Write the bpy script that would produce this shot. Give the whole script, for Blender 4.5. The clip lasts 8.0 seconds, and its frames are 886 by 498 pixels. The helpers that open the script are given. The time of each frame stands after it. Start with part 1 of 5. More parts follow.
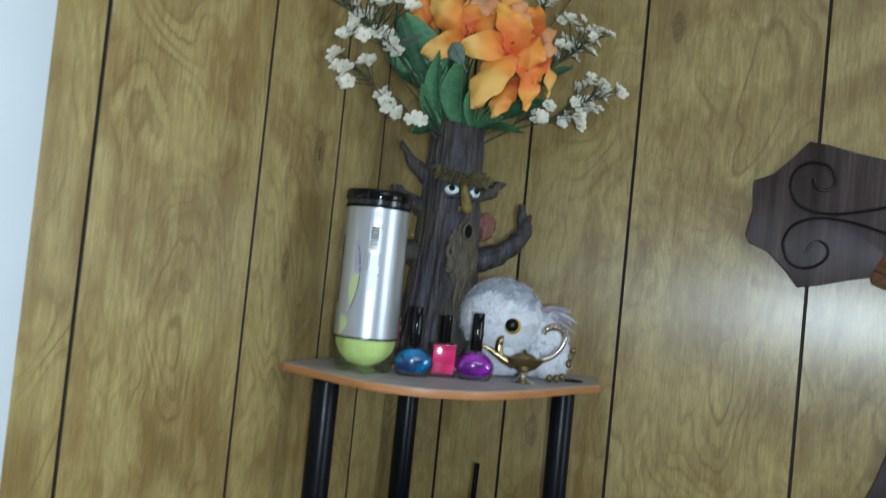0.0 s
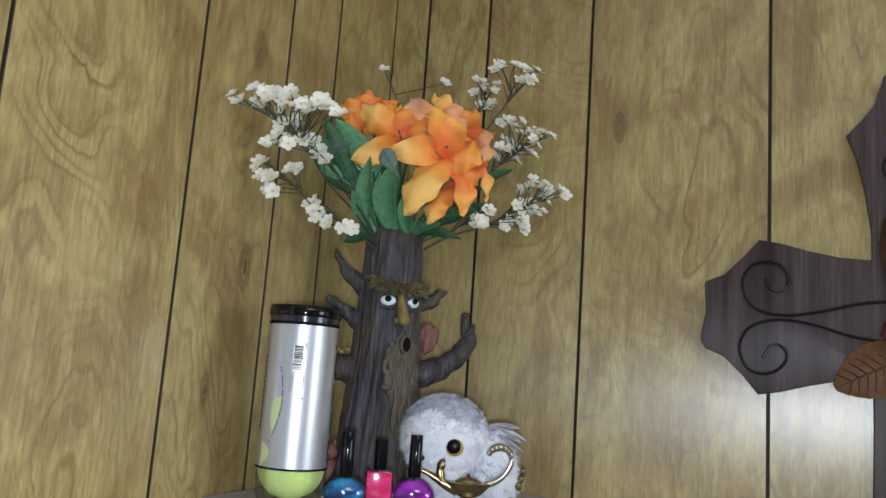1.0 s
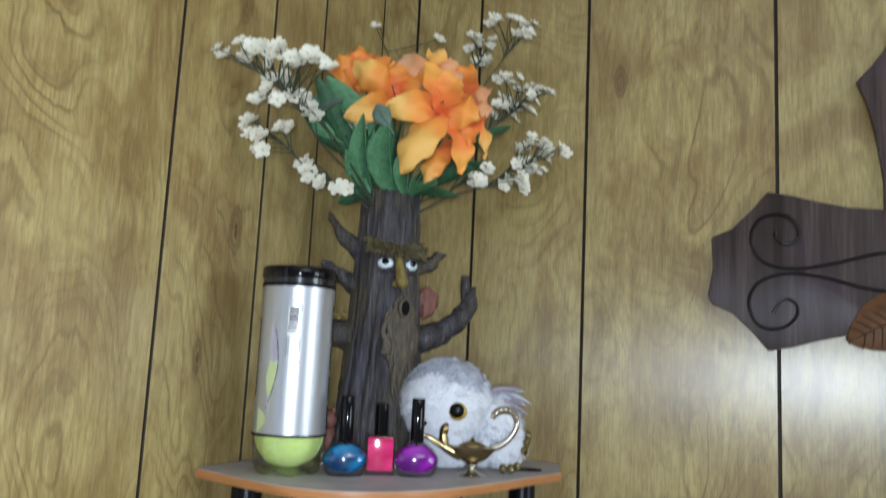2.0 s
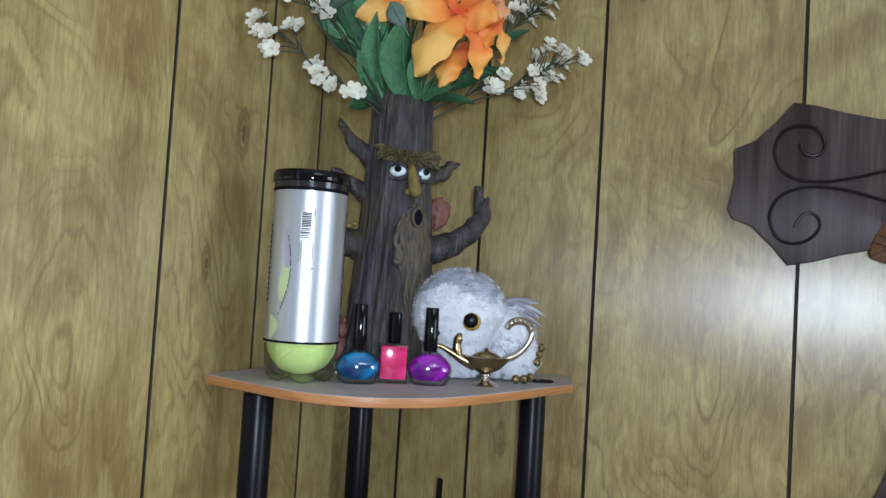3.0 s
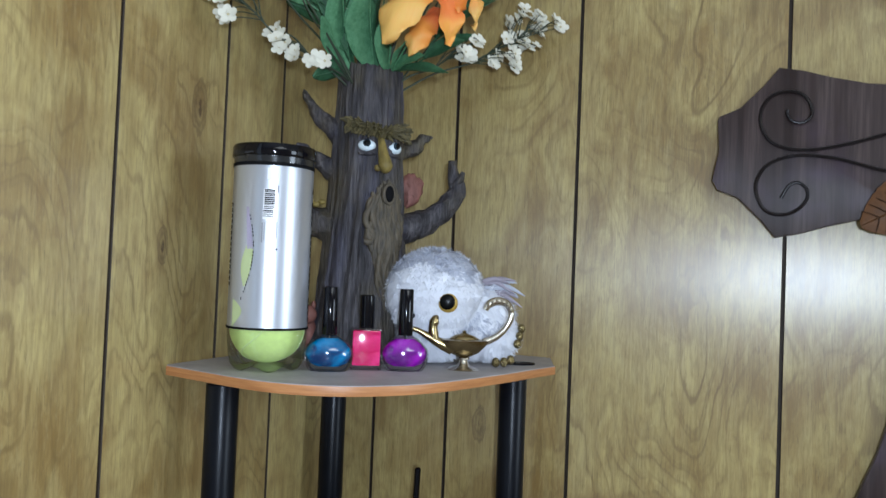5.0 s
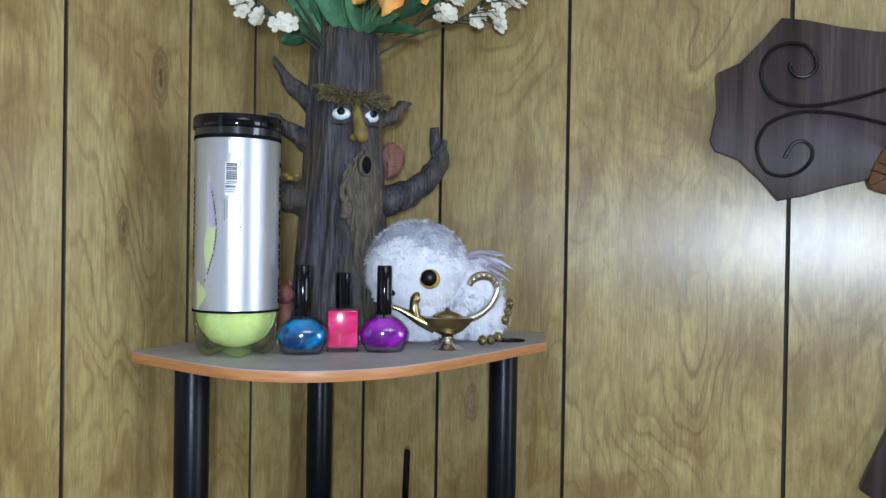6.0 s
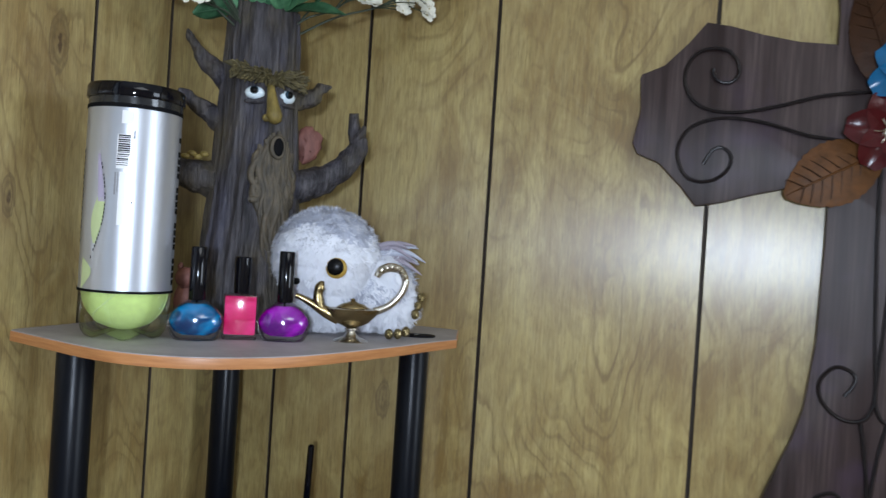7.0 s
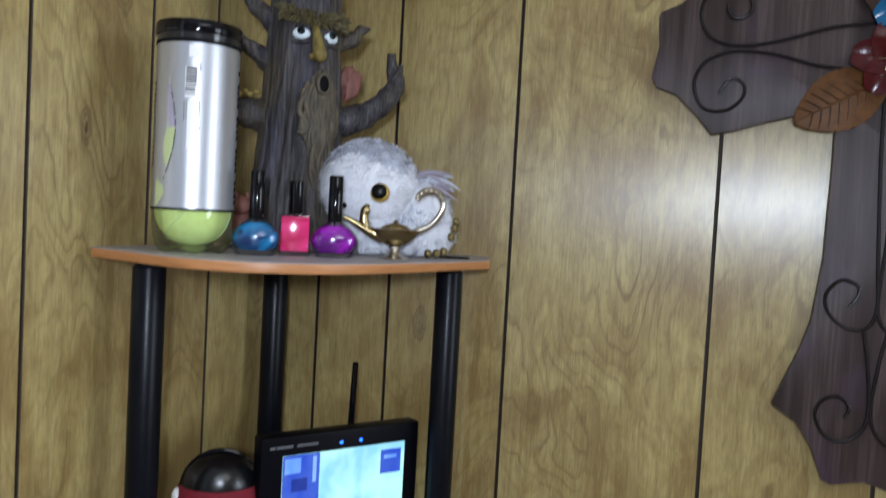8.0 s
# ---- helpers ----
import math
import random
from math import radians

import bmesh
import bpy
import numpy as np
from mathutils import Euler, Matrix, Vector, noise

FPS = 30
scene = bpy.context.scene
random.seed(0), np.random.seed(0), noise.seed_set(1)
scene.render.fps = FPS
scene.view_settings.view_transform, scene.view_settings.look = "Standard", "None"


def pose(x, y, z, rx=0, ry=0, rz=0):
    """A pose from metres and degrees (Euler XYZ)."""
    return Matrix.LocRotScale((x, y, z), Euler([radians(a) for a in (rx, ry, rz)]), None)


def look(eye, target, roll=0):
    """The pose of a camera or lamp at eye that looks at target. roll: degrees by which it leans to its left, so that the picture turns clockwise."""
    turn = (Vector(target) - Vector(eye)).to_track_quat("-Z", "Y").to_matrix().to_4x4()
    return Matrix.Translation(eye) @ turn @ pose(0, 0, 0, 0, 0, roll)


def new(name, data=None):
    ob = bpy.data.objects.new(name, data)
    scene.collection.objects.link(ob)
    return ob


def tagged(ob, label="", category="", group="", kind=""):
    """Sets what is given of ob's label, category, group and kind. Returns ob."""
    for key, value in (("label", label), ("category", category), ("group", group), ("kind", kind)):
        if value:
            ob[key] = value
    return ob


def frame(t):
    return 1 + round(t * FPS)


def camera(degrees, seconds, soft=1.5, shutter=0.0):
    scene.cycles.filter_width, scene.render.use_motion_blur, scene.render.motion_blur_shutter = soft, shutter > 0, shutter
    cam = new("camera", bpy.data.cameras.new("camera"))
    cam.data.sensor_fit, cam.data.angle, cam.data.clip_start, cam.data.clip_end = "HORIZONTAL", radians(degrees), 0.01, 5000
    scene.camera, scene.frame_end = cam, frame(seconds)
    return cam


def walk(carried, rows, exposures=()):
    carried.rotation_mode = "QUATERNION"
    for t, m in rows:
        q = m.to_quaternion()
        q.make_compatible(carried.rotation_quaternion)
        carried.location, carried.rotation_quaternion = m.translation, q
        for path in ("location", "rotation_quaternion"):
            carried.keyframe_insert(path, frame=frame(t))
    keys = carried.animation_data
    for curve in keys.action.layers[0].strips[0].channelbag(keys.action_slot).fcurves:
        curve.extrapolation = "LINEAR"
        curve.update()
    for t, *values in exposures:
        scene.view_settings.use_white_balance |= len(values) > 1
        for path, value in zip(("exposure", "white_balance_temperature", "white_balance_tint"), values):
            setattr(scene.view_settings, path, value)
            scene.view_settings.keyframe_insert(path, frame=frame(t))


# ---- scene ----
cam = camera(58.4, 8.0, 1.4, 0.5)
PATH = [
    (0, (0.576, -1.113, 1.497), (-0.297, 0.685, 1.565), 5.8),
    (0.3, (0.571, -1.081, 1.522), (-0.292, 0.719, 1.640), 5.5),
    (0.5, (0.568, -1.068, 1.522), (-0.277, 0.733, 1.726), 5.4),
    (0.8, (0.592, -1.051, 1.526), (-0.254, 0.738, 1.819), 5.2),
    (1, (0.6, -1.04, 1.525), (-0.24, 0.748, 1.837), 4.1),
    (1.5, (0.592, -1.023, 1.513), (-0.237, 0.768, 1.834), 3.0),
    (1.8, (0.585, -1.017, 1.504), (-0.241, 0.777, 1.821), 3.3),
    (2, (0.581, -1.008, 1.5), (-0.245, 0.792, 1.776), 2.8),
    (2.2, (0.573, -1.0, 1.491), (-0.252, 0.811, 1.688), 2.7),
    (3.3, (0.548, -0.993, 1.481), (-0.253, 0.838, 1.564), 3.7),
    (3.5, (0.55, -0.995, 1.486), (-0.24, 0.841, 1.563), 3.7),
    (4, (0.547, -0.985, 1.485), (-0.231, 0.855, 1.569), 4.1),
    (5.3, (0.527, -0.931, 1.476), (-0.216, 0.926, 1.491), 1.6),
    (5.5, (0.53, -0.915, 1.478), (-0.241, 0.931, 1.456), 1.1),
    (5.8, (0.538, -0.900, 1.482), (-0.234, 0.945, 1.454), 0.8),
    (6, (0.541, -0.896, 1.481), (-0.229, 0.95, 1.462), 0.9),
    (6.3, (0.539, -0.871, 1.480), (-0.251, 0.966, 1.447), 2.0),
    (6.5, (0.534, -0.859, 1.474), (-0.234, 0.987, 1.458), 2.2),
    (6.8, (0.551, -0.850, 1.476), (-0.179, 1.012, 1.451), 3.5),
    (7, (0.572, -0.859, 1.474), (-0.09, 1.028, 1.46), 3.7),
    (7.3, (0.594, -0.882, 1.474), (-0.100, 0.991, 1.440), 3.7),
    (7.5, (0.598, -0.902, 1.457), (-0.104, 0.971, 1.45), 3.3),
    (7.7, (0.596, -0.911, 1.451), (-0.123, 0.953, 1.413), 3.5),
    (8, (0.581, -0.929, 1.426), (-0.118, 0.943, 1.339), 3.1),
]
walk(cam, [(t, look(eye, target, roll)) for t, eye, target, roll in PATH],
     [(0, -0.33, 6000, 3), (0.5, -0.26, 6250, 8), (0.8, -0.24, 6450, 11), (1, -0.17, 6450, 11), (1.5, -0.04, 6450, 10), (2, -0.02, 6250, 8), (3.5, -0.07, 5980, 10), (4, -0.07, 5950, 9),
      (5.5, 0.11, 5880, 9), (6, 0.12, 5880, 10), (6.5, 0.17, 5980, 10), (7, -0.04, 6050, 11), (7.5, -0.09, 6150, 12), (8, -0.12, 6200, 13)])

# ---- light ----
def lamp(name, kind, power, colour, m, size=0.1, size_y=None):
    data = bpy.data.lights.new(name, kind)
    data.energy, data.color = power, colour
    if kind == "AREA":
        data.shape, data.size, data.size_y = "RECTANGLE", size, size_y or size
    else:
        data.shadow_soft_size = size
    ob = new(name, data)
    ob.matrix_world = m
    return ob


TORCH_W, CEILING_W, WINDOW_W = 25.5, 15.0, 26.0
lamp("phone_light", "POINT", TORCH_W, (0.86, 0.97, 1.10), pose(0.655, -1.150, 1.492), 0.030)
# unseen overhead panel, added as fill to brighten the room
lamp("ceiling_lamp", "AREA", CEILING_W, (0.96, 0.98, 0.94), look((1.7, -1.7, 2.36), (1.7, -1.7, 0)), 1.0)
lamp("window_light", "AREA", WINDOW_W, (0.84, 0.93, 1.0), look((3.36, -0.62, 1.62), (0.0, -0.42, 1.4)), 0.8, 1.0)
world = bpy.data.worlds.new("world")
world.use_nodes = True
world.node_tree.nodes["Background"].inputs[0].default_value = (0.5, 0.6, 0.75, 1)
world.node_tree.nodes["Background"].inputs[1].default_value = 0.3
scene.world = world


# ---- materials ----
class Graph:
    """A node material under construction."""

    def __init__(self, name):
        self.mat = bpy.data.materials.new(name)
        self.mat.use_nodes = True
        self.tree = self.mat.node_tree
        self.shader = self.tree.nodes["Principled BSDF"]

    def node(self, kind, operation="", blend_type=""):
        n = self.tree.nodes.new(kind)
        if operation:
            n.operation = operation
        if blend_type:
            n.data_type, n.blend_type = "RGBA", blend_type
        return n

    def put(self, socket, value):
        if isinstance(value, bpy.types.NodeSocket):
            self.tree.links.new(value, socket)
        else:
            socket.default_value = value

    def math(self, op, a, b=0.0, c=0.0):
        n = self.node("ShaderNodeMath", operation=op)
        for i, v in enumerate((a, b, c)):
            self.put(n.inputs[i], v)
        return n.outputs[0]

    def xyz(self, x, y, z):
        n = self.node("ShaderNodeCombineXYZ")
        for i, v in enumerate((x, y, z)):
            self.put(n.inputs[i], v)
        return n.outputs[0]

    def noise(self, vec, scale=1.0, detail=3.0, rough=0.55, distortion=0.0):
        n = self.node("ShaderNodeTexNoise")
        self.put(n.inputs["Vector"], vec)
        for key, v in (("Scale", scale), ("Detail", detail), ("Roughness", rough), ("Distortion", distortion)):
            self.put(n.inputs[key], v)
        return n.outputs["Fac"]

    def ramp(self, fac, stops, smooth=False):
        n = self.node("ShaderNodeValToRGB")
        if smooth:
            n.color_ramp.interpolation = "EASE"
        els = n.color_ramp.elements
        while len(els) < len(stops):
            els.new(0.5)
        for e, (p, c) in zip(els, stops):
            e.position = p
            e.color = (*c, 1) if isinstance(c, tuple) else (c, c, c, 1)
        self.put(n.inputs[0], fac)
        return n.outputs[0]

    def mix(self, fac, a, b, blend="MIX"):
        n = self.node("ShaderNodeMix", blend_type=blend)
        self.put(n.inputs[0], fac)
        for s, v in ((n.inputs[6], a), (n.inputs[7], b)):
            self.put(s, (*v, 1) if isinstance(v, tuple) else v)
        return n.outputs[2]

    def bump(self, height, strength=0.3, distance=0.001):
        n = self.node("ShaderNodeBump")
        self.put(n.inputs["Height"], height)
        n.inputs["Strength"].default_value, n.inputs["Distance"].default_value = strength, distance
        self.put(self.shader.inputs["Normal"], n.outputs[0])

    def set(self, **values):
        for key, v in values.items():
            s = self.shader.inputs[key.replace("_", " ")]
            self.put(s, (*v, 1) if isinstance(v, tuple) and len(v) == 3 and s.type == "RGBA" else v)
        return self.mat

    def coords(self):
        return self.node("ShaderNodeTexCoord").outputs["Object"]

    def position(self):
        n = self.node("ShaderNodeSeparateXYZ")
        self.put(n.inputs[0], self.node("ShaderNodeNewGeometry").outputs["Position"])
        return n.outputs

    def rnd(self):
        return self.node("ShaderNodeObjectInfo").outputs["Random"]

    def scaled(self, vec, s):
        n = self.node("ShaderNodeVectorMath", operation="MULTIPLY")
        self.put(n.inputs[0], vec)
        n.inputs[1].default_value = s
        return n.outputs[0]


def plain(name, colour, rough=0.5, metal=0.0, vary=0.12, scale=40.0, bump=0.0, **more):
    """A painted, moulded or cast surface with slight mottling and worn gloss."""
    g = Graph(name)
    n = g.noise(g.coords(), scale, 4.0, 0.6)
    low = tuple(c * (1 - vary) for c in colour)
    high = tuple(min(1.0, c * (1 + vary)) for c in colour)
    g.set(Base_Color=g.mix(n, low, high), Metallic=metal)
    g.put(g.shader.inputs["Roughness"], g.math("MULTIPLY_ADD", n, 0.16, max(0.0, rough - 0.08)))
    if bump:
        g.bump(g.noise(g.coords(), scale * 4, 3.0), bump, 0.001)
    return g.set(**more)


def wood_panel(name, along, knots, arches):
    """Varnished printed-grain panelling: fibres run up, with arched figure, ringed knots and brown clouding."""
    g = Graph(name)
    p = g.position()
    s, z = p[along], p[2]
    r = g.math("MULTIPLY", g.rnd(), 53.0)

    def grain(across, up, detail=3.0, rough=0.55, distortion=0.0):
        return g.noise(g.xyz(g.math("MULTIPLY", s, across), r, g.math("MULTIPLY", z, up)), 1.0, detail, rough, distortion)

    wobble = g.math("SUBTRACT", grain(30.0, 12.0, 3.0), 0.5)

    def oval(at_s, at_z, half_s, half_z, uneven):
        d = g.math("ADD", g.math("POWER", g.math("DIVIDE", g.math("SUBTRACT", s, at_s), half_s), 2.0),
                   g.math("POWER", g.math("DIVIDE", g.math("SUBTRACT", z, at_z), half_z), 2.0))
        return g.math("MULTIPLY_ADD", wobble, uneven, g.math("SQRT", d))

    field = grain(6.0, 2.6, 1.6, 0.45, 1.3)
    fleck = grain(260.0, 40.0, 3.0, 0.7, 0.5)
    field = g.math("MULTIPLY_ADD", wobble, 0.17, field)
    field = g.math("MULTIPLY_ADD", g.math("SUBTRACT", fleck, 0.5), 0.018, field)
    figure = g.ramp(grain(10.0, 3.2, 2.0, 0.5), [(0.40, 0.25), (0.58, 1.0)])
    for at_s, at_z, half_s, half_z in arches:
        d = oval(at_s, at_z, half_s, half_z, 1.5)
        near = g.math("POWER", 2.718, g.math("MULTIPLY", g.math("MULTIPLY", d, d), -0.45))
        field = g.math("MULTIPLY_ADD", near, 0.30, field)
        figure = g.math("MAXIMUM", figure, g.math("MULTIPLY", near, 1.35))
    figure = g.math("MULTIPLY", figure, g.ramp(grain(26.0, 9.0, 3.0, 0.6, 0.6), [(0.34, 0.35), (0.56, 1.0)]))
    rings = g.math("MULTIPLY_ADD", g.math("SINE", g.math("MULTIPLY", field, 235.0)), 0.38, g.math("SINE", g.math("MULTIPLY", field, 92.0)))
    rings = g.ramp(g.math("MULTIPLY_ADD", rings, 0.36, 0.5), [(0.0, 0.0), (0.50, 0.06), (0.74, 0.50), (0.95, 1.0)])
    rings = g.math("MULTIPLY", rings, figure)
    fibre = grain(520.0, 30.0, 4.0, 0.65)
    pores = g.ramp(grain(640.0, 60.0), [(0.58, 0.0), (0.72, 1.0)])
    streak = grain(70.0, 2.4, 3.0, 0.6, 0.3)
    cloud = grain(8.0, 6.0, 4.0, 0.55, 0.9)
    col = g.mix(g.ramp(cloud, [(0.40, 0.0), (0.64, 1.0)], True), (0.440, 0.345, 0.132), (0.250, 0.162, 0.050))
    mottle = grain(30.0, 13.0, 5.0, 0.62, 1.2)
    col = g.mix(g.ramp(mottle, [(0.48, 0.0), (0.66, 0.58)]), col, (0.205, 0.118, 0.032))
    col = g.mix(g.ramp(mottle, [(0.34, 0.30), (0.46, 0.0)]), col, (0.475, 0.400, 0.190))
    band = grain(46.0, 0.9, 4.0, 0.6, 0.4)
    col = g.mix(g.ramp(band, [(0.50, 0.0), (0.68, 0.42)]), col, (0.210, 0.132, 0.040))
    col = g.mix(g.ramp(streak, [(0.40, 0.0), (0.72, 0.55)]), col, (0.470, 0.375, 0.160))
    col = g.mix(g.math("MULTIPLY", rings, 0.64), col, (0.165, 0.104, 0.034))
    col = g.mix(g.ramp(fibre, [(0.34, 0.36), (0.58, 0.0)]), col, (0.150, 0.102, 0.036))
    col = g.mix(g.math("MULTIPLY", pores, 0.42), col, (0.110, 0.072, 0.028))
    col = g.mix(g.ramp(fleck, [(0.36, 0.27), (0.50, 0.0)]), col, (0.150, 0.100, 0.036))
    col = g.mix(g.ramp(fleck, [(0.56, 0.0), (0.72, 0.18)]), col, (0.520, 0.440, 0.230))
    swirl = g.math("SUBTRACT", grain(95.0, 38.0, 4.0, 0.6, 1.2), 0.5)
    for at_s, at_z, size in knots:
        d = oval(at_s, at_z, 0.0115 * size, 0.0290 * size, 0.9)
        halo = g.math("POWER", 2.718, g.math("MULTIPLY", g.math("MULTIPLY", d, d), -0.22))
        col = g.mix(g.math("MULTIPLY", halo, 0.42), col, (0.175, 0.104, 0.034))
        d = g.math("MULTIPLY_ADD", swirl, 0.85, d)
        body = g.ramp(d, [(0.0, 0.95), (0.22, 0.45), (0.60, 0.42), (0.80, 0.74), (1.0, 0.0)])
        ring = g.math("MULTIPLY_ADD", g.math("SINE", g.math("MULTIPLY", d, 15.0)), 0.5, 0.5)
        col = g.mix(g.math("MULTIPLY", body, g.math("MULTIPLY_ADD", ring, 0.75, 0.40)), col, (0.060, 0.030, 0.012))
    tone = g.math("MULTIPLY_ADD", g.rnd(), 0.08, 0.96)
    col = g.mix(1.0, col, g.xyz(tone, tone, tone), "MULTIPLY")
    g.set(Base_Color=col, Anisotropic=0.78, Tangent=g.xyz(1.0 - along, float(along), 0.0), Specular_IOR_Level=0.74, Coat_Weight=0.30, Coat_Roughness=0.38)
    g.put(g.shader.inputs["Roughness"], g.math("MULTIPLY_ADD", fibre, 0.10, 0.275))
    g.bump(g.math("MULTIPLY_ADD", rings, 0.25, fibre), 0.12, 0.0006)
    return g.mat


def weathered_board():
    g = Graph("weathered_board")
    p = g.position()
    fibre = g.noise(g.xyz(g.math("MULTIPLY", p[0], 260.0), 3.0, g.math("MULTIPLY", p[2], 9.0)), 1.0, 4.0, 0.65)
    band = g.noise(g.xyz(g.math("MULTIPLY", p[0], 34.0), 8.0, g.math("MULTIPLY", p[2], 2.5)), 1.0, 3.0, 0.6, 0.6)
    col = g.ramp(band, [(0.34, (0.022, 0.012, 0.011)), (0.5, (0.054, 0.036, 0.034)), (0.66, (0.094, 0.067, 0.063))])
    col = g.mix(g.ramp(fibre, [(0.35, 0.75), (0.60, 0.0)]), col, (0.026, 0.018, 0.017))
    cloud = g.noise(g.xyz(g.math("MULTIPLY", p[0], 11.0), 1.0, g.math("MULTIPLY", p[2], 11.0)), 1.0, 3.0)
    col = g.mix(g.ramp(cloud, [(0.54, 0.0), (0.70, 0.6)]), col, (0.066, 0.042, 0.070))
    g.set(Base_Color=col, Roughness=0.46, Anisotropic=0.6, Tangent=g.xyz(1.0, 0.0, 0.0), Specular_IOR_Level=0.28)
    g.bump(fibre, 0.35, 0.001)
    return g.mat


def bark():
    g = Graph("painted_bark")
    c = g.coords()
    streak = g.noise(g.scaled(c, (120.0, 120.0, 13.0)), 1.0, 4.0, 0.65, 0.5)
    fine = g.noise(g.scaled(c, (380.0, 380.0, 30.0)), 1.0, 4.0, 0.7, 0.3)
    cloud = g.noise(g.scaled(c, (18.0, 18.0, 11.0)), 1.0, 3.0, 0.6)
    blue = g.noise(g.scaled(c, (40.0, 40.0, 9.0)), 1.0, 2.0, 0.5)
    col = g.ramp(streak, [(0.32, (0.008, 0.007, 0.009)), (0.47, (0.042, 0.038, 0.044)), (0.68, (0.100, 0.092, 0.100))])
    col = g.mix(g.ramp(blue, [(0.50, 0.0), (0.66, 0.5)]), col, (0.072, 0.070, 0.108))
    col = g.mix(g.ramp(cloud, [(0.46, 0.0), (0.68, 0.7)]), col, (0.098, 0.078, 0.038))
    col = g.mix(g.ramp(fine, [(0.36, 0.75), (0.52, 0.0)]), col, (0.012, 0.010, 0.011))
    col = g.mix(g.ramp(fine, [(0.58, 0.0), (0.74, 0.4)]), col, (0.200, 0.180, 0.165))
    g.set(Base_Color=col, Roughness=0.56, Specular_IOR_Level=0.35)
    g.bump(g.math("MULTIPLY_ADD", fine, 0.6, streak), 1.0, 0.003)
    return g.mat


def moss(name, dark, light):
    g = Graph(name)
    c = g.coords()
    n = g.noise(g.scaled(c, (170.0, 170.0, 60.0)), 1.0, 4.0, 0.65)
    g.set(Base_Color=g.ramp(n, [(0.3, dark), (0.7, light)]), Roughness=0.65)
    g.bump(n, 0.5, 0.001)
    return g.mat


def petal_colour(name, base, middle, tip):
    """Dyed cloth petal: deep colour at the throat, paler to the tip; length runs along local x to 1."""
    g = Graph(name)
    sep = g.node("ShaderNodeSeparateXYZ")
    g.put(sep.inputs[0], g.coords())
    n = g.noise(g.coords(), 55.0, 3.0)
    along = g.math("MULTIPLY_ADD", g.math("SUBTRACT", n, 0.5), 0.35, g.math("MULTIPLY", sep.outputs[0], 13.0))
    along = g.math("MULTIPLY_ADD", g.math("SUBTRACT", g.rnd(), 0.5), 0.25, along)
    col = g.ramp(along, [(0.12, base), (0.48, middle), (0.82, tip)], True)
    vein = g.noise(g.scaled(g.coords(), (18.0, 420.0, 18.0)), 1.0, 2.0)
    col = g.mix(g.ramp(vein, [(0.35, 0.18), (0.6, 0.0)]), col, middle)
    g.set(Base_Color=col, Roughness=0.6, Subsurface_Weight=0.15, Subsurface_Radius=(0.004, 0.002, 0.001))
    g.bump(vein, 0.2, 0.0005)
    return g.mat


def clear_plastic(name, tint=(0.96, 0.98, 0.95), gloss=0.10):
    """Thin clear wall: light passes straight on, with glancing gloss."""
    g = Graph(name)
    tr = g.node("ShaderNodeBsdfTransparent")
    tr.inputs[0].default_value = (*tint, 1)
    gl = g.node("ShaderNodeBsdfGlossy")
    gl.inputs["Roughness"].default_value = 0.06
    fr = g.node("ShaderNodeFresnel")
    fr.inputs[0].default_value = 1.5
    mx = g.node("ShaderNodeMixShader")
    g.put(mx.inputs[0], g.math("MINIMUM", g.math("ADD", g.math("MULTIPLY", fr.outputs[0], 0.55), gloss * 0.05), 1.0))
    g.put(mx.inputs[1], tr.outputs[0])
    g.put(mx.inputs[2], gl.outputs[0])
    g.put(g.tree.nodes["Material Output"].inputs[0], mx.outputs[0])
    return g.mat


def glowing(name, colour, strength, uneven=0.0):
    g = Graph(name)
    light = colour
    if uneven:
        n = g.noise(g.scaled(g.coords(), (34.0, 34.0, 22.0)), 1.0, 2.0)
        light = g.mix(g.ramp(n, [(0.38, 0.0), (0.66, uneven)], True), colour, tuple(c * k for c, k in zip(colour, (0.30, 0.55, 0.95))))
    return g.set(Base_Color=tuple(c * 0.2 for c in colour), Emission_Color=light, Emission_Strength=strength, Roughness=0.2)


def lacquer(name, deep, bright):
    """Jelly lacquer behind glass: bright clouds over deep colour paint in back-lighting, under a hard gloss."""
    g = Graph(name)
    n = g.noise(g.scaled(g.coords(), (42.0, 42.0, 75.0)), 1.0, 2.0, 0.5, 1.0)
    fleck = g.noise(g.coords(), 900.0, 2.0)
    col = g.mix(g.ramp(n, [(0.36, 0.0), (0.66, 1.0)], True), deep, bright)
    col = g.mix(g.ramp(fleck, [(0.60, 0.0), (0.75, 0.25)]), col, bright)
    return g.set(Base_Color=col, Roughness=0.12, Specular_IOR_Level=0.3, Coat_Weight=0.8, Coat_Roughness=0.03)


def laminate_edge():
    g = Graph("laminate_edge")
    c = g.coords()
    n = g.noise(g.scaled(c, (30.0, 30.0, 500.0)), 1.0, 4.0, 0.6)
    m = g.noise(c, 14.0, 3.0)
    col = g.ramp(n, [(0.3, (0.37, 0.150, 0.050)), (0.7, (0.52, 0.235, 0.085))])
    g.set(Base_Color=g.mix(g.ramp(m, [(0.4, 0.0), (0.7, 0.3)]), col, (0.30, 0.13, 0.05)), Roughness=0.42)
    return g.mat


